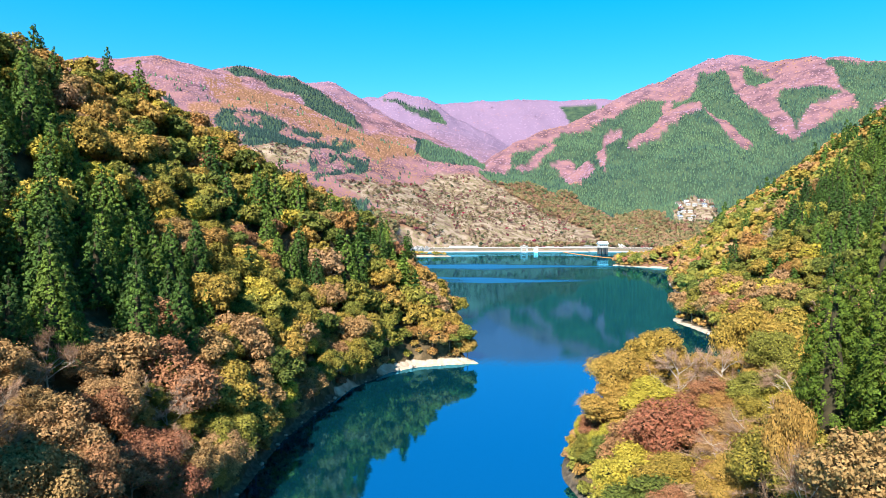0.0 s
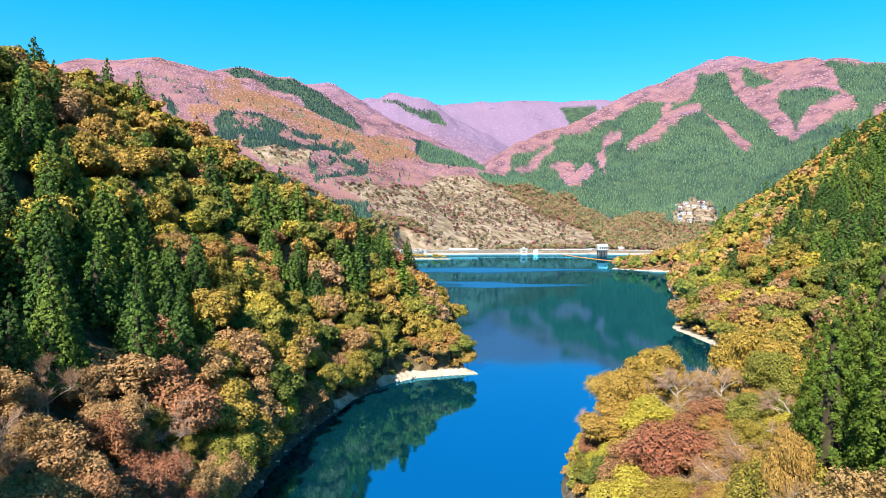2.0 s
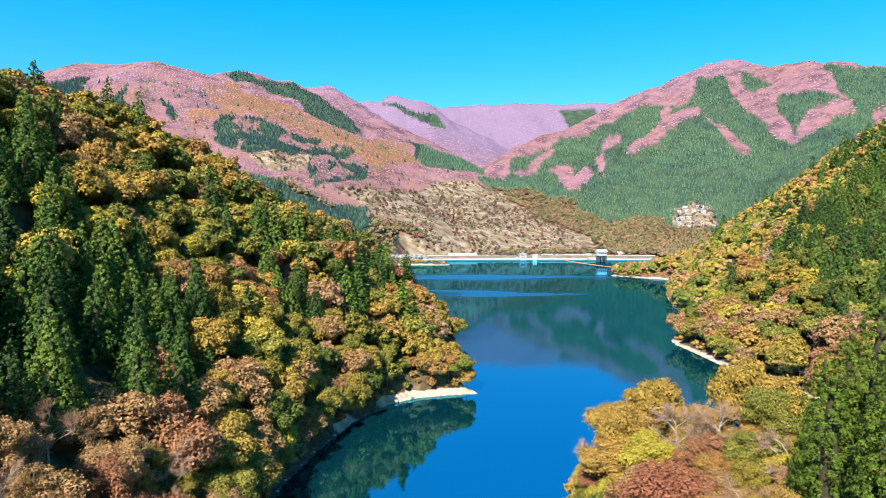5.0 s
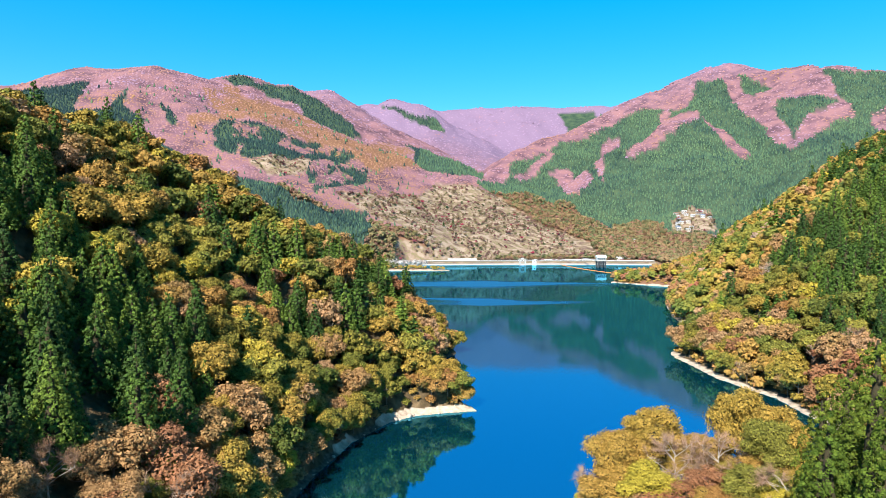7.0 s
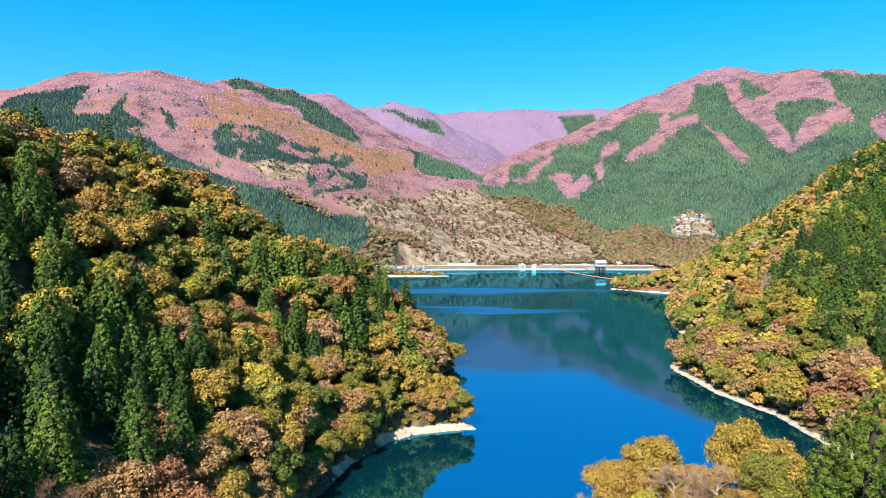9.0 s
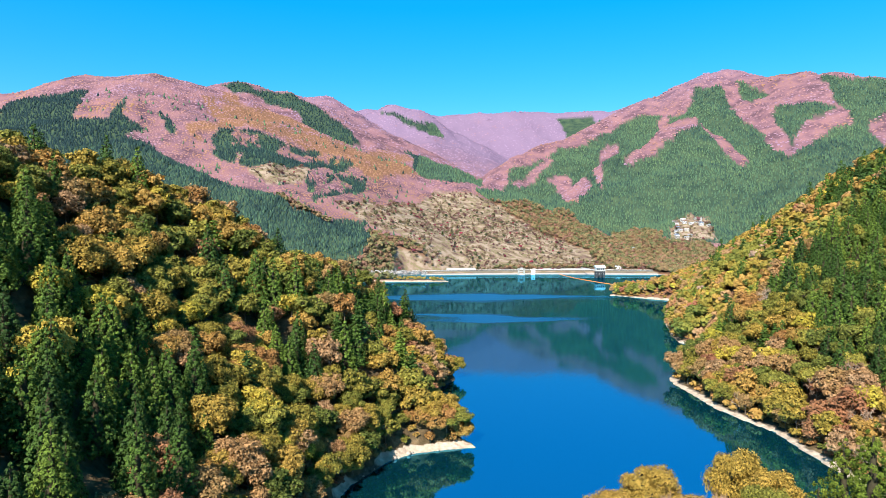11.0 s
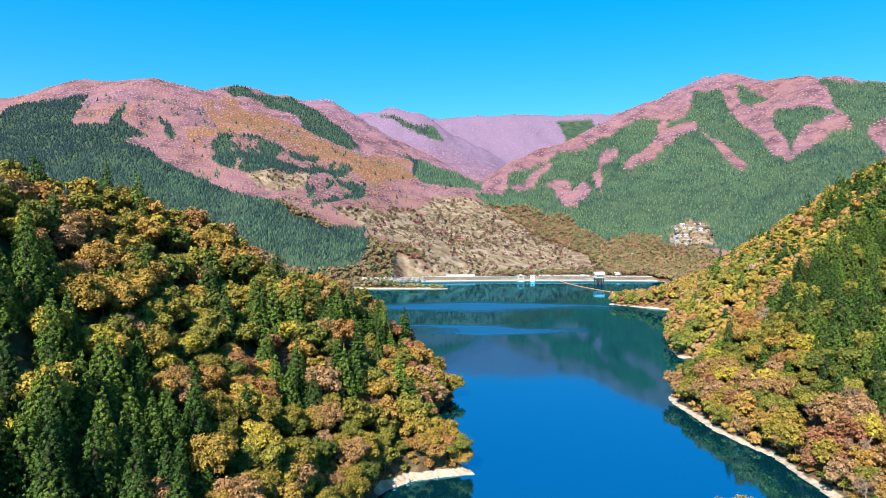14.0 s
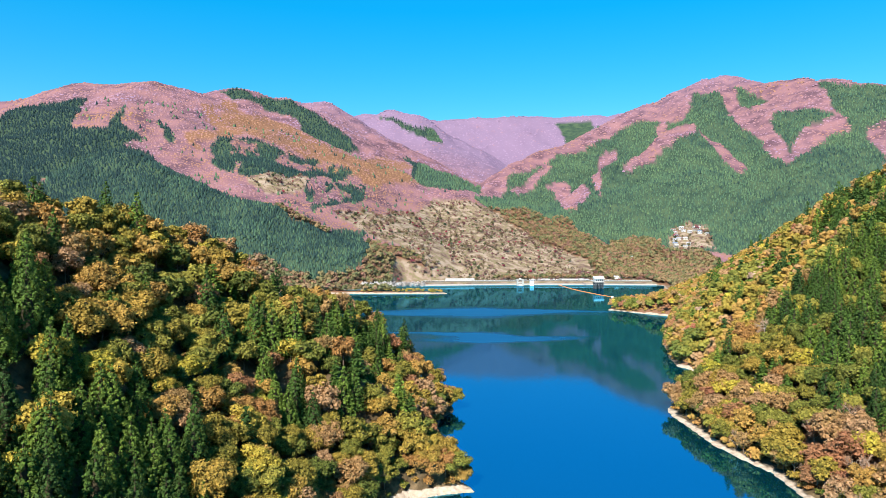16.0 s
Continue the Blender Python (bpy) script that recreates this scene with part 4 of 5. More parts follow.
# low bushes along the banks
def bushes():
    r = np.random.default_rng(41)
    x, y = sites(2.6, -60, 300, 55, 705, r)
    z = height(x, y)
    keep = (z > np.where(sandy(x, y), 1.5, 0.5)) & (z < np.where(((x < 0) & (y < 215)) | (y > 560), 11, 6.5)) & (np.abs(np.degrees(np.arctan2(x, y))) < 38) & (height(x * 1.02, y * 1.02) > z - 1.5) & (r.uniform(0, 1, len(x)) < 0.75)
    x, y, z = x[keep], y[keep], z[keep]
    order = np.argsort(np.hypot(x, y))
    meshes = {k: [mesh_of("bush", broad_crown(r, 3.2, 1.9, 0.4, 7), M[k]) for _ in range(3)] for k in ("gold", "rust", "olive", "tan", "amber")}
    words = {"gold": "golden-yellow", "rust": "russet-brown", "tan": "tan-brown", "amber": "amber-orange", "olive": "olive-green"}
    left = []
    for n, i in enumerate(order):
        k = ("gold", "tan", "amber", "olive", "rust")[int(r.integers(0, 5))]
        s = r.uniform(0.6, 1.25)
        if n < 280:
            o = new("bush", meshes[k][int(r.integers(0, 3))])
            o.matrix_basis = Matrix.LocRotScale((x[i], y[i], z[i] - 0.5), Euler((0, 0, r.uniform(0, 6))), (s, s, s))
            tagged(o, "low %s bush on the lake bank" % words[k], "bush", "bushes on the banks")
        else:
            left.append((x[i], y[i], z[i] - 0.5, s))
    forest("bank_bushes", "low russet and golden bushes along the lake bank", [broad_crown(r, 3.2, 1.9, 0.9, 4)[:2] for _ in range(3)], left, M["far_amber"], r, category="shrubs")


bushes()

# ---- the far forests: small real trees over the mountains, larger apart with distance ----
def small_cone(r, sides=5):
    a = np.arange(sides) * 2 * math.pi / sides
    rim = np.stack([np.cos(a), np.sin(a), np.full(sides, 0.15)], -1) * np.array([2.9, 2.9, 1]) * r.uniform(0.8, 1.2, (sides, 1))
    return np.concatenate([rim, [[0, 0, r.uniform(8.5, 11.5)]]]), [[i, (i + 1) % sides, sides] for i in range(sides)]


def small_mound(r, sides=4):
    a = np.arange(sides) * 2 * math.pi / sides
    ring = np.stack([np.cos(a), np.sin(a), np.zeros(sides)], -1)
    low = ring * 6.4 * r.uniform(0.75, 1.25, (sides, 1)) - np.array([0, 0, 3.0])
    mid = ring * 3.9 * r.uniform(0.7, 1.2, (sides, 1)) + np.array([0, 0, 0.9])
    f = [[i, (i + 1) % sides, sides + (i + 1) % sides, sides + i] for i in range(sides)]
    f += [[sides + i, sides + (i + 1) % sides, 2 * sides] for i in range(sides)]
    return np.concatenate([low, mid, [[r.uniform(-1, 1), r.uniform(-1, 1), r.uniform(1.3, 2.3)]]]), f


def polar_sites(r, step, near, far, span):
    rows = int(math.log(far / near) / step)
    cols = int(2 * span / step)
    gi, gj = np.meshgrid(np.arange(rows), np.arange(cols), indexing="ij")
    d = near * np.exp((gi + r.uniform(0, 1, gi.shape)) * step)
    a = -span + (gj + r.uniform(0, 1, gi.shape)) * step
    return (d * np.sin(a)).ravel(), (d * np.cos(a)).ravel()


grow = np.random.default_rng(23)
fx, fy = polar_sites(grow, 0.0044, 800, 4700, radians(37))
fz = height(fx, fy)
fall = (height(fx, fy + 6) - height(fx, fy - 6)) / 12  # slopes that rise away from the lake are the ones that show
dist = np.hypot(fx, fy)
meadow = meadow_cover(fx, fy)
ok = (fz > 4) & (fall > -0.18) & ~((fy < 1085) & (fx > -60) & (fx < 330)) & (fy > 770)
size = np.clip(0.6 + (dist - 1000) / 5200, 0.6, 1.2) * grow.uniform(0.75, 1.25, len(fx))
con = conifer_cover(fx, fy) | (~meadow & (dist < 1750) & (grow.uniform(0, 1, len(fx)) < 0.03 + 0.06 * (field(fx, fy, 90, 37, 2) > 0.3)))
u = grow.uniform(0, 1, len(fx))
shift = field(fx, fy, 120, 31, 3)
# the last term pulls far woods to mauve, haze put into their tone
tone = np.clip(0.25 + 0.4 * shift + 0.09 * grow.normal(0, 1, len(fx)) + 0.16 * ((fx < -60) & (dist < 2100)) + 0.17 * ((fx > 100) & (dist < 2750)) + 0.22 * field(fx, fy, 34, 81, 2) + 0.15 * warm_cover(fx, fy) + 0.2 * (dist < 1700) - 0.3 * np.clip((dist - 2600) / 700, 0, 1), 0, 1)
P = np.stack([fx, fy, fz - 0.8, size], -1)
cones = [small_cone(grow) for _ in range(4)]
cx, cy = polar_sites(grow, 0.0037, 860, 3700, radians(37))
cz = height(cx, cy)
sel = (cz > 4) & conifer_cover(cx, cy) & (height(cx, cy + 6) - height(cx, cy - 6) > -2.2)
cx, cy, cz = cx[sel], cy[sel], cz[sel]
cd = np.hypot(cx, cy)
C = np.stack([cx, cy, cz - 0.8, np.clip(0.6 + (cd - 1000) / 5200, 0.6, 1.1) * grow.uniform(0.7, 1.25, len(cx))], -1)
# shade of the left slopes put into the tone: darker, bluer there
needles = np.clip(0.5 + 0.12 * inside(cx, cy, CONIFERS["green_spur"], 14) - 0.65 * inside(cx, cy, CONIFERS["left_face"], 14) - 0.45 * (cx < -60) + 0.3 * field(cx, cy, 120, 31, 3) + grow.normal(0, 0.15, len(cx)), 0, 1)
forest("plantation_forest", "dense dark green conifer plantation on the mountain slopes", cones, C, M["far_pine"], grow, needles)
sel = ok & con & ~conifer_cover(fx, fy)
forest("lone_conifers", "scattered dark green conifers among the bare woods", cones, P[sel] * np.array([1, 1, 1, 1.2]), M["far_pine"], grow)
mounds = [small_mound(grow) for _ in range(4)]
sel = ok & ~con & ~meadow & (fy > 1110) & (dist <= 1900) & ~((fx > 120) & (fx < 540) & (dist < 1620))
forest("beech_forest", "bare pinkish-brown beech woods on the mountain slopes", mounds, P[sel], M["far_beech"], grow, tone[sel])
sel = ok & ~con & ~meadow & (dist > 1900) & (u < 0.62)
forest("distant_beech_forest", "bare pink beech woods on the distant ridges, tinted mauve with painted haze", mounds, P[sel], M["far_beech"], grow, tone[sel])
vx, vy = polar_sites(grow, 0.0044, 820, 1640, radians(30))
vz = height(vx, vy)
sel = (vz > 3) & ~conifer_cover(vx, vy) & ~meadow_cover(vx, vy) & ~((vy < 1085) & (vx > -60) & (vx < 330)) & (vy > 790) & ((vy < 1130) | ((vx > 120) & (vx < 540)))
V = np.stack([vx, vy, vz - 0.6, grow.uniform(0.65, 1.3, len(vx))], -1)
lumpy = [broad_crown(grow, 8.5, 3.9, 2.3, 5, 1.1, core=0.0)[:2] for _ in range(5)]
forest("mixed_forest", "golden, olive and russet woods by the far shore", lumpy, V[sel], M["far_vale"], grow)
sel = ok & meadow & (u < 0.8) & (field(fx, fy, 35, 33, 2) > -0.3)
P[:, 3] *= 0.3 + 1.1 * grow.uniform(0, 1, len(P)) ** 3
forest("scrub", "scattered low shrubs in green, brown and crimson on the open slope", lumpy, P[sel], M["far_scrub"], grow, np.clip(grow.normal(0.54, 0.24, sel.sum()), 0, 1), category="shrubs")

# ---- buildings and works round the far end of the lake ----
def part(name, bm, material, parent=None, label=""):
    me = bpy.data.meshes.new(name)
    bm.to_mesh(me)
    bm.free()
    me.materials.append(M[material])
    ob = new(name, me)
    ob.parent = parent
    return tagged(ob, label)


def box(x0, x1, y0, y1, z0, z1, bevel=0.0):
    bm = bmesh.new()
    bmesh.ops.create_cube(bm, size=1)
    for v in bm.verts:
        v.co = ((x0 + x1) / 2 + v.co.x * (x1 - x0), (y0 + y1) / 2 + v.co.y * (y1 - y0), (z0 + z1) / 2 + v.co.z * (z1 - z0))
    if bevel:
        bmesh.ops.bevel(bm, geom=bm.edges[:], offset=bevel, segments=1, affect="EDGES")
    return bm


def gable(w, d, z, rise, eave=0.5, thick=0.25):
    """A pitched roof over w x d, its eaves at height z, the ridge along x."""
    bm = bmesh.new()
    hw, hd = w / 2 + eave, d / 2 + eave
    rows = []
    for x in (-hw, hw):
        rows.append([bm.verts.new(p) for p in ((x, -hd, z - thick), (x, -hd, z), (x, 0, z + rise), (x, hd, z), (x, hd, z - thick), (x, 0, z + rise - thick))])
    a, b = rows
    for i in range(6):
        j = (i + 1) % 6
        bm.faces.new((a[i], a[j], b[j], b[i]))
    bm.faces.new((a[0], a[5], a[2], a[1]))
    bm.faces.new((a[5], a[4], a[3], a[2]))
    bm.faces.new((b[1], b[2], b[5], b[0]))
    bm.faces.new((b[2], b[3], b[4], b[5]))
    bmesh.ops.recalc_face_normals(bm, faces=bm.faces[:])
    return bm


def gable_body(w, d, h, rise, foot=2.0):
    bm = bmesh.new()
    rows = []
    for x in (-w / 2, w / 2):
        rows.append([bm.verts.new(p) for p in ((x, -d / 2, -foot), (x, d / 2, -foot), (x, d / 2, h), (x, 0, h + rise), (x, -d / 2, h))])
    a, b = rows
    for i in range(5):
        j = (i + 1) % 5
        bm.faces.new((a[i], a[j], b[j], b[i]))
    bm.faces.new(a[::-1])
    bm.faces.new(b)
    bmesh.ops.recalc_face_normals(bm, faces=bm.faces[:])
    return bm


def house(x, y, w, d, h, turn, wall, roof, label, group, z=None):
    at = new("house")
    rise = d * 0.26
    at.matrix_basis = pose(x, y, float(height(x, y)) if z is None else z, 0, 0, turn)
    part("wall", gable_body(w, d, h, rise * 0.9), wall, at)
    part("roof", gable(w, d, h + 0.15, rise), roof, at)
    for k in range(3):
        wx = -w / 2 + w * (k + 0.5) / 3
        if k == 1:
            part("door", box(wx - 0.5, wx + 0.5, -d / 2 - 0.06, -d / 2 + 0.1, 0, 2.1), "dark_steel", at)
        else:
            part("window", box(wx - 0.8, wx + 0.8, -d / 2 - 0.05, -d / 2 + 0.1, 1.0, 2.2), "window_dark", at)
    if h > 4:
        for k in range(2):
            wx = -w / 2 + w * (k + 0.5) / 2
            part("window", box(wx - 0.8, wx + 0.8, -d / 2 - 0.05, -d / 2 + 0.1, 3.6, 4.8), "window_dark", at)
    return tagged(at, label, "house", group)


# the village on its knoll
pick = random.Random(5)
WALLS = (("cream_wall", "cream"), ("grey_concrete", "grey"), ("concrete", "pale grey"))
ROOFS = (("grey_roof", "grey tiled"), ("blue_roof", "blue-grey metal"), ("brown_roof", "brown"), ("grey_roof", "grey tiled"), ("grey_concrete", "weathered metal"))
placed = []
for row in range(7):
    for col in range(6):
        x, y = 492 + col * 15 + pick.uniform(-4, 4) + row * 2, 1372 + row * 17 + pick.uniform(-5, 5)
        if not inside(np.array([x]), np.array([y]), OPEN["knoll"])[0] or pick.random() < 0.35:
            continue
        wall, wall_word = pick.choice(WALLS)
        roof, roof_word = pick.choice(ROOFS)
        tall = pick.random() < 0.6
        house(x, y, pick.uniform(7, 10), pick.uniform(5, 6.5), 5.2 if tall else 3.2, pick.uniform(-25, 25), wall, roof,
              "%s %s house with a %s roof on the hillside" % (wall_word, "two-storey" if tall else "low", roof_word), "houses of the hillside village")
for x, y, w, d, h, turn, wall, roof, label in (
        (300, 1112, 16, 9, 4.5, 8, "white_paint", "grey_roof", "white lakeside house with a grey roof"),
        (322, 1125, 12, 8, 3.5, -12, "cream_wall", "white_paint", "cream lakeside house with a pale metal roof"),
        (340, 1118, 10, 7, 3.2, 15, "white_paint", "brown_roof", "white lakeside house with a brown roof"),
        (283, 1120, 9, 6, 3.0, 0, "concrete", "grey_roof", "small grey lakeside shed with a grey roof"),
        (392, 1330, 10, 7, 3.4, 5, "white_paint", "grey_roof", "white house with a grey roof among trees")):
    house(x, y, w, d, h, turn, wall, roof, label, "houses by the far shore")


def shore_y(x):
    return 1045 + 12 * math.sin(x / 90.0)


def ribbon(xs, profile):
    """A strip along the shore: profile rows are (offset inland, height)."""
    bm = bmesh.new()
    rows = [[bm.verts.new((x, shore_y(x) + dy, z)) for dy, z in profile] for x in xs]
    for a, b in zip(rows, rows[1:]):
        for i in range(len(profile) - 1):
            bm.faces.new((a[i], b[i], b[i + 1], a[i + 1]))
    return bm


def setting(name, bm, material, label, category):
    return tagged(part(name, bm, material), label, category, kind="structure")


xs = [-30 + 6 * i for i in range(63)]
setting("bank", ribbon(xs, [(-8, -3), (-3, 0.2), (0.5, 1.9), (1.1, 1.9), (1.1, 0.5)]), "concrete", "pale concrete revetment sloping into the lake", "embankment")
M["gravel"] = plain("gravel", ((0.09, 0.075, 0.055), (0.17, 0.145, 0.11)), 0.5)
setting("berm", ribbon(xs, [(1.1, 1.7), (14, 3.0), (22, 5.2), (22.4, 5.2)]), "gravel", "grey gravel berm above the revetment", "embankment")
setting("road", ribbon(xs, [(22.4, 5.3), (30, 5.5), (30.5, 5.5), (31, 2)]), "asphalt", "narrow asphalt lakeside road", "road")
rail = new("guard_rail")
part("rail", ribbon(xs, [(22.9, 5.9), (22.8, 6.0), (22.8, 6.3), (22.9, 6.4), (23.0, 6.3), (23.0, 5.9)]), "white_paint", rail)
post = part("post", box(-0.12, 0.12, -0.1, 0.1, 0, 1.0), "white_paint", rail)
post.location = (xs[0], shore_y(xs[0]) + 23.1, 5.2)
for x in range(-26, 342, 4):
    o = post.copy()
    scene.collection.objects.link(o)
    o.location = (x, shore_y(x) + 23.1, 5.2)
tagged(rail, "white steel guard rail along the lakeside road", "guard rail")
for x0, x1, dy, z0, z1 in ((10, 62, 36, 4, 9), (150, 250, 36, 4, 7.5)):
    wall = new("retaining_wall")
    for k in range(int((x1 - x0) / 8)):
        a = x0 + k * 8
        y = shore_y(a + 4) + dy
        part("panel", box(a, a + 7.9, y, y + 0.8, z0, z1, 0.05), "grey_concrete", wall)
    tagged(wall, "long pale concrete retaining wall above the road", "wall", "retaining walls")


# parked cars along the road
def car(x, paint, label):
    y = shore_y(x) + 26.5
    at = new("car")
    at.matrix_basis = pose(x, y, 5.45)
    bm = bmesh.new()
    prof = [(-2.1, 0.3), (-2.15, 0.8), (-1.3, 0.95), (-0.8, 1.45), (0.9, 1.45), (1.6, 0.95), (2.15, 0.8), (2.1, 0.3)]
    sides = [[bm.verts.new((px, py, pz)) for px, pz in prof] for py in (-0.85, 0.85)]
    n = len(prof)
    for i in range(n):
        bm.faces.new((sides[0][i], sides[0][(i + 1) % n], sides[1][(i + 1) % n], sides[1][i]))
    bm.faces.new(sides[0][::-1])
    bm.faces.new(sides[1])
    bmesh.ops.recalc_face_normals(bm, faces=bm.faces[:])
    part("body", bm, paint, at)
    part("window", box(-0.85, 1.0, -0.88, 0.88, 1.0, 1.36), "window_dark", at)
    for wx in (-1.3, 1.3):
        for wy in (-0.78, 0.78):
            bm = bmesh.new()
            bmesh.ops.create_cone(bm, segments=12, radius1=0.32, radius2=0.32, depth=0.2, cap_ends=True, matrix=pose(wx, wy, 0.32, 90))
            part("wheel", bm, "dark_steel", at)
    return tagged(at, label, "car", "cars on the lakeside road")


for i in range(13):
    paint, word = (("white_paint", "white"), ("grey_roof", "grey"), ("white_paint", "white"), ("dark_steel", "dark"))[i % 4]
    car(150 + i * 7 + pick.uniform(-1.5, 1.5), paint, "%s car parked on the lakeside road" % word)


# the intake tower: a gatehouse on tall legs in the water
tower = new("intake_tower")
tower.matrix_basis = pose(235, 974, 0, 0, 0, 6)
for lx in (-5.4, 0, 5.4):
    for ly in (-4, 4):
        part("leg", box(lx - 0.9, lx + 0.9, ly - 0.9, ly + 0.9, -9, 9.5, 0.1), "dark_steel", tower)
for z in (3.0, 7.0):
    part("beam", box(-6.2, 6.2, -4.5, -3.5, z, z + 0.8, 0.05), "dark_steel", tower)
    part("beam", box(-6.2, 6.2, 3.5, 4.5, z, z + 0.8, 0.05), "dark_steel", tower)
part("deck", box(-7.6, 7.6, -6, 6, 9.5, 10.7, 0.1), "concrete", tower, "pale concrete deck")
part("gatehouse", box(-6.2, 6.2, -4.6, 4.6, 10.7, 15.2, 0.1), "grey_concrete", tower)
for k in range(4):
    part("window", box(-5.4 + k * 2.9, -3.4 + k * 2.9, -4.68, -4.5, 11.6, 13.9), "window_dark", tower)
bm = gable(12.4, 9.2, 15.3, 3.2, 1.2, 0.4)
part("roof", bm, "white_paint", tower, "white pitched roof")
bm = box(-0.9, 0.9, 6, 86, 9.9, 10.6)
part("footbridge", bm, "grey_concrete", tower, "long grey footbridge to the shore")
tagged(tower, "intake tower with a white roof on dark legs in the lake", "intake tower")

# the water gate: an open white frame at the far shore
gate = new("water_gate")
gate.matrix_basis = pose(127, 1036, 0) @ Matrix.Scale(0.85, 4)
for lx in (-5, 5):
    part("pier", box(lx - 1.3, lx + 1.3, -2, 3, -6, 10.5, 0.1), "concrete", gate)
part("beam", box(-7, 7, -2.4, 3.4, 10.5, 12.2, 0.1), "concrete", gate)
part("beam", box(-3.7, 3.7, -1, 2, 5.6, 7.0, 0.05), "concrete", gate)
part("hoist", box(-2.2, 2.2, -1.4, 2.4, 12.2, 13.8, 0.1), "grey_concrete", gate)
part("shutter", box(-3.7, 3.7, 0.2, 0.8, -6, 2.4), "grey_concrete", gate)
tagged(gate, "pale concrete water gate with two piers and a beam", "water gate")
hut = new("pump_hut")
hut.matrix_basis = pose(146, 1041, 0)
part("wall", box(-3, 3, -2.5, 2.5, -3, 7.5, 0.1), "white_paint", hut)
part("roof", box(-3.4, 3.4, -2.9, 2.9, 7.5, 7.9, 0.05), "grey_roof", hut)
part("door", box(-0.6, 0.6, -2.56, -2.4, 4.2, 6.3), "dark_steel", hut)
tagged(hut, "small white flat-roofed pump hut beside the water gate", "hut")

# the log boom: a chain of orange floats
boom = new("float_boom")
a, b = Vector((219, 836, 0.15)), Vector((190, 1052, 0.15))
way = b - a
bm = bmesh.new()
bmesh.ops.create_cone(bm, segments=8, radius1=0.55, radius2=0.55, depth=2.3, cap_ends=True, matrix=pose(0, 0, 0, 90))
bmesh.ops.bevel(bm, geom=[e for e in bm.edges if len(e.link_faces) == 2 and any(len(f.verts) > 4 for f in e.link_faces)], offset=0.18, segments=1, affect="EDGES")
first = part("float", bm, "orange_float", boom)
count_floats = int(way.length / 2.6)
for i in range(count_floats):
    o = first if i == 0 else first.copy()
    if i:
        scene.collection.objects.link(o)
    t = i / count_floats
    p = a + way * t
    o.matrix_basis = pose(p.x - 7 * math.sin(math.pi * t), p.y, p.z, 0, 0, -math.degrees(math.atan2(way.x, way.y)))
bm = bmesh.new()
bmesh.ops.create_cone(bm, segments=12, radius1=1.6, radius2=1.1, depth=1.6, cap_ends=True, matrix=pose(a.x, a.y - 3, 0.5))
part("buoy", bm, "white_paint", boom, "white end buoy")
tagged(boom, "chain of orange floats across the lake", "float boom")

# pale bare thicket and low bushes on the point
r = np.random.default_rng(31)
n = 150
px, py = r.uniform(-112, -22, n), r.uniform(948, 972, n)
forest("pale_thicket", "pale grey leafless thicket behind the point", [broad_crown(r, 9, 3, 0.9, 4)[:2] for _ in range(3)],
       np.stack([px, py, np.maximum(height(px, py), 2) - 0.5, r.uniform(0.8, 1.35, n)], -1), M["far_pale"], r, category="shrubs")
n = 170
px = r.uniform(-200, 4, n)
py = np.interp(px, [-190, -100, 0], [925, 905, 897]) + r.uniform(-4, 8, n)
forest("point_bushes", "low golden-green bushes along the point", [broad_crown(r, 5, 2.4, 0.8, 4)[:2] for _ in range(3)],
       np.stack([px, py, np.maximum(height(px, py), 1.2) - 0.5, r.uniform(0.5, 1.1, n)], -1), M["far_gold"], r, category="shrubs")
for x, y, s in ((22, 1266, 1.0), (4, 1240, 0.75), (60, 1230, 0.5)):
    plant("fir", x, y, s)


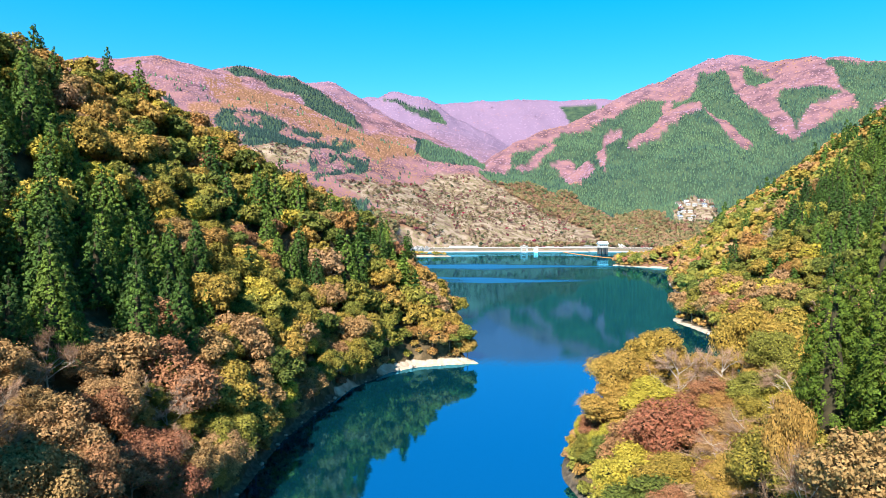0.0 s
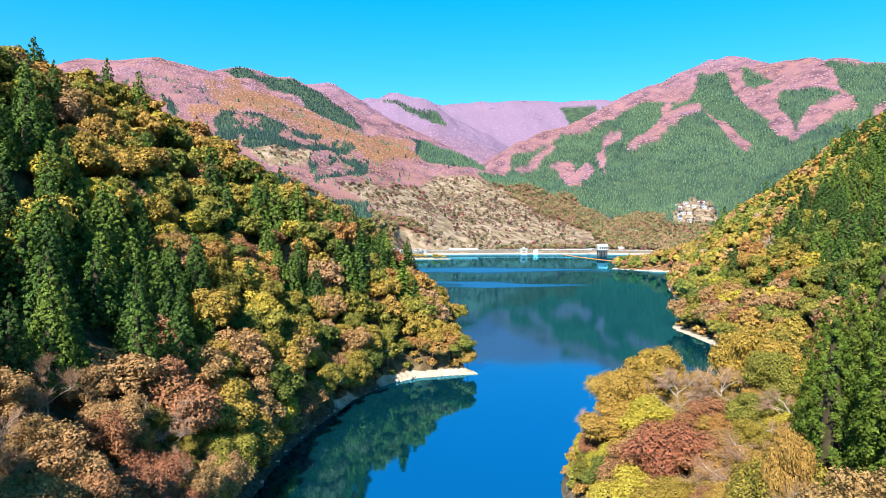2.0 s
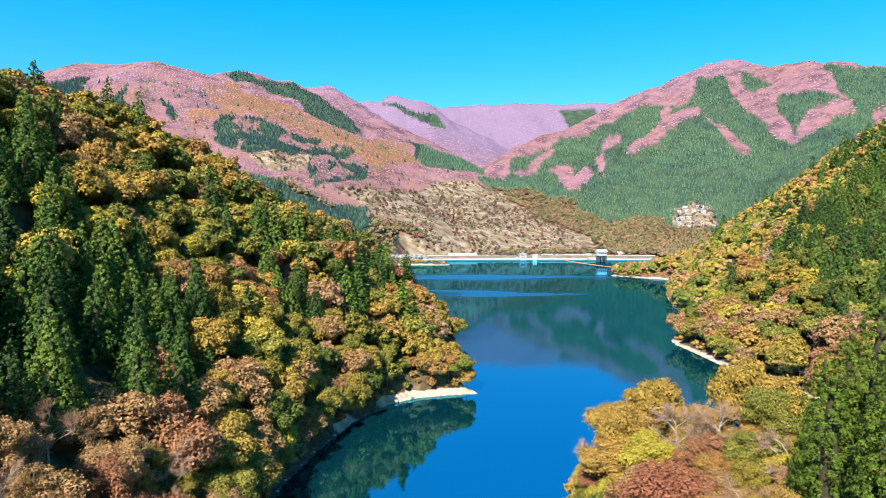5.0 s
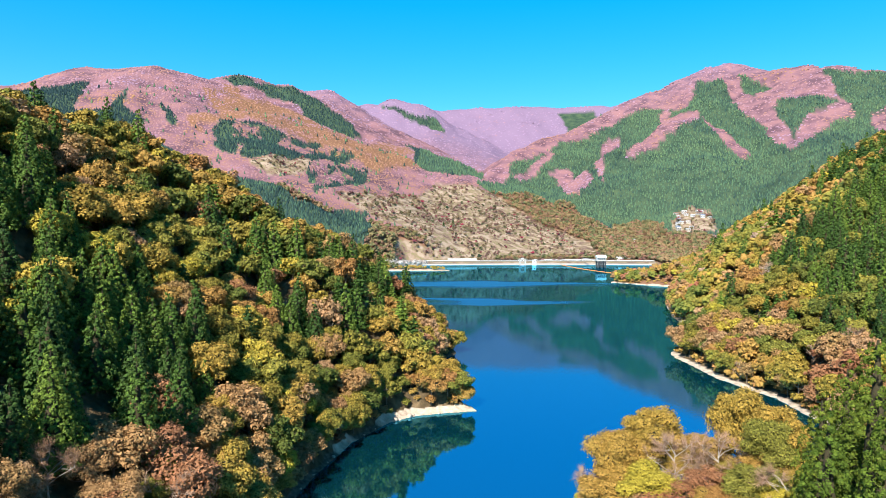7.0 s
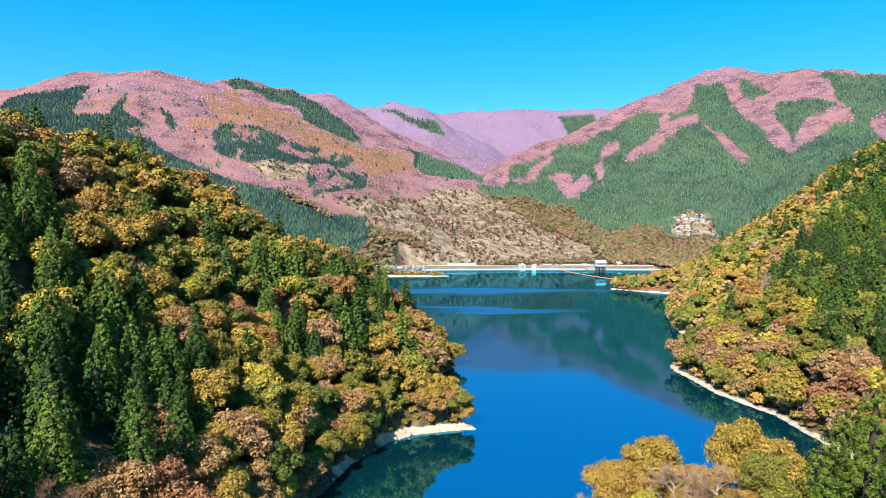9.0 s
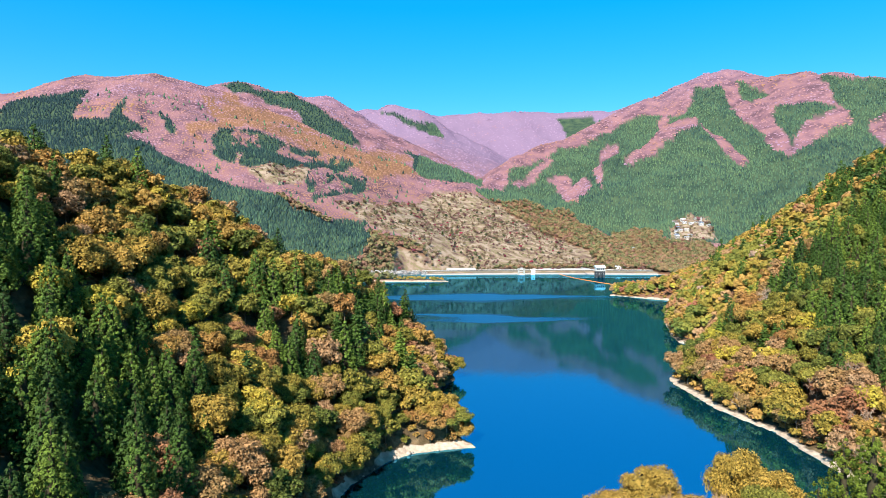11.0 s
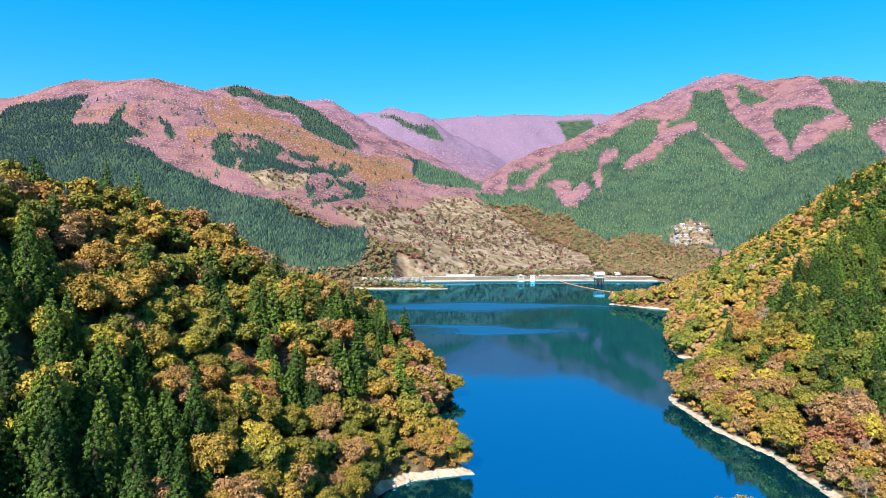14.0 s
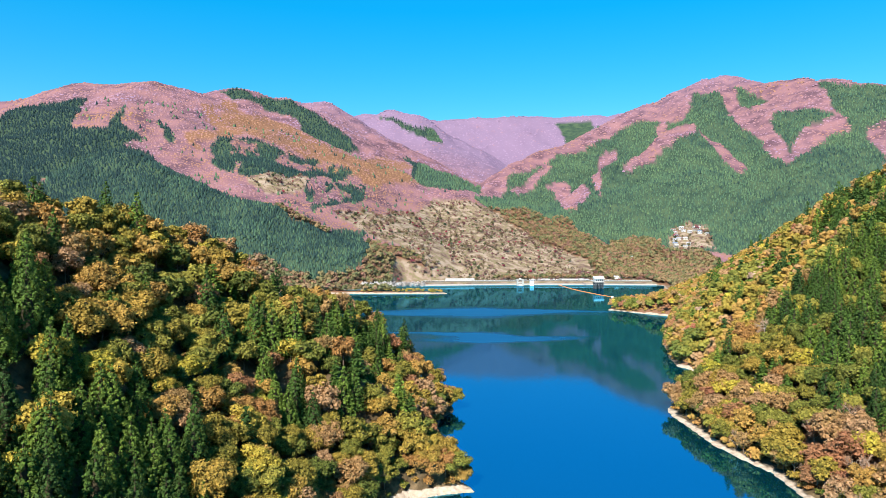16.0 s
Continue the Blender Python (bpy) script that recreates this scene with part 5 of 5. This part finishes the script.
# boulders along the banks
def boulder(q, s):
    v, f = blob((0, 0, 0), (s, s * q.uniform(0.6, 0.95), s * q.uniform(0.45, 0.7)), np.random.default_rng(q.randrange(9999)), 3, 7)
    return mesh_of("boulder", (v * (1 + 0.12 * np.sin(v * 5 / s)), f), M["sandstone"])


rocks = [boulder(pick, s) for s in (0.5, 0.7, 0.9, 1.2, 0.6)]
for line in ([(-33, 84), (-31, 103), (-27, 145), (-23, 167), (-8, 188), (8, 196)], [(112, 205), (100, 294), (150, 422)]):
    for (ax, ay), (bx, by) in zip(line, line[1:]):
        for k in range(4):
            t = (k + pick.random()) / 4
            x, y = ax + (bx - ax) * t, ay + (by - ay) * t
            for _ in range(60):  # walk to the water's edge
                z = float(height(x, y))
                if abs(z - 0.3) < 0.25:
                    break
                x += (0.35 if x < 60 else -0.35) * (1 if z > 0.3 else -1)
            if -0.4 < z < 1.2:
                o = new("boulder", pick.choice(rocks))
                o.matrix_basis = Matrix.LocRotScale((x, y, z + 0.05), Euler((0, 0, pick.uniform(0, 6))), [pick.uniform(0.4, 0.9)] * 3)
                tagged(o, "pale weathered boulder at the water's edge", "boulder", "boulders on the banks")


# a picnic table in the clearing on the near spur
def picnic_table(x, y, turn):
    at = new("picnic_table")
    at.matrix_basis = pose(x, y, float(height(x, y)), 0, 0, turn)
    for k in range(4):
        part("plank", box(-0.9, 0.9, -0.38 + k * 0.19, -0.21 + k * 0.19, 0.72, 0.76), "timber", at)
    for s in (-1, 1):
        part("bench", box(-0.9, 0.9, s * 0.72 - 0.14, s * 0.72 + 0.14, 0.42, 0.46), "timber", at)
        for lx in (-0.7, 0.7):
            part("leg", box(lx - 0.05, lx + 0.05, s * 0.3 - 0.05, s * 0.3 + 0.05, -0.2, 0.72), "timber", at)
            part("leg", box(lx - 0.05, lx + 0.05, s * 0.72 - 0.05, s * 0.72 + 0.05, -0.2, 0.42), "timber", at)
    return tagged(at, "weathered pale timber picnic table in a leaf-strewn clearing", "table")


M["timber"] = plain("timber", ((0.30, 0.25, 0.20), (0.46, 0.40, 0.33)), 2)
picnic_table(38.2, 101.5, 20)
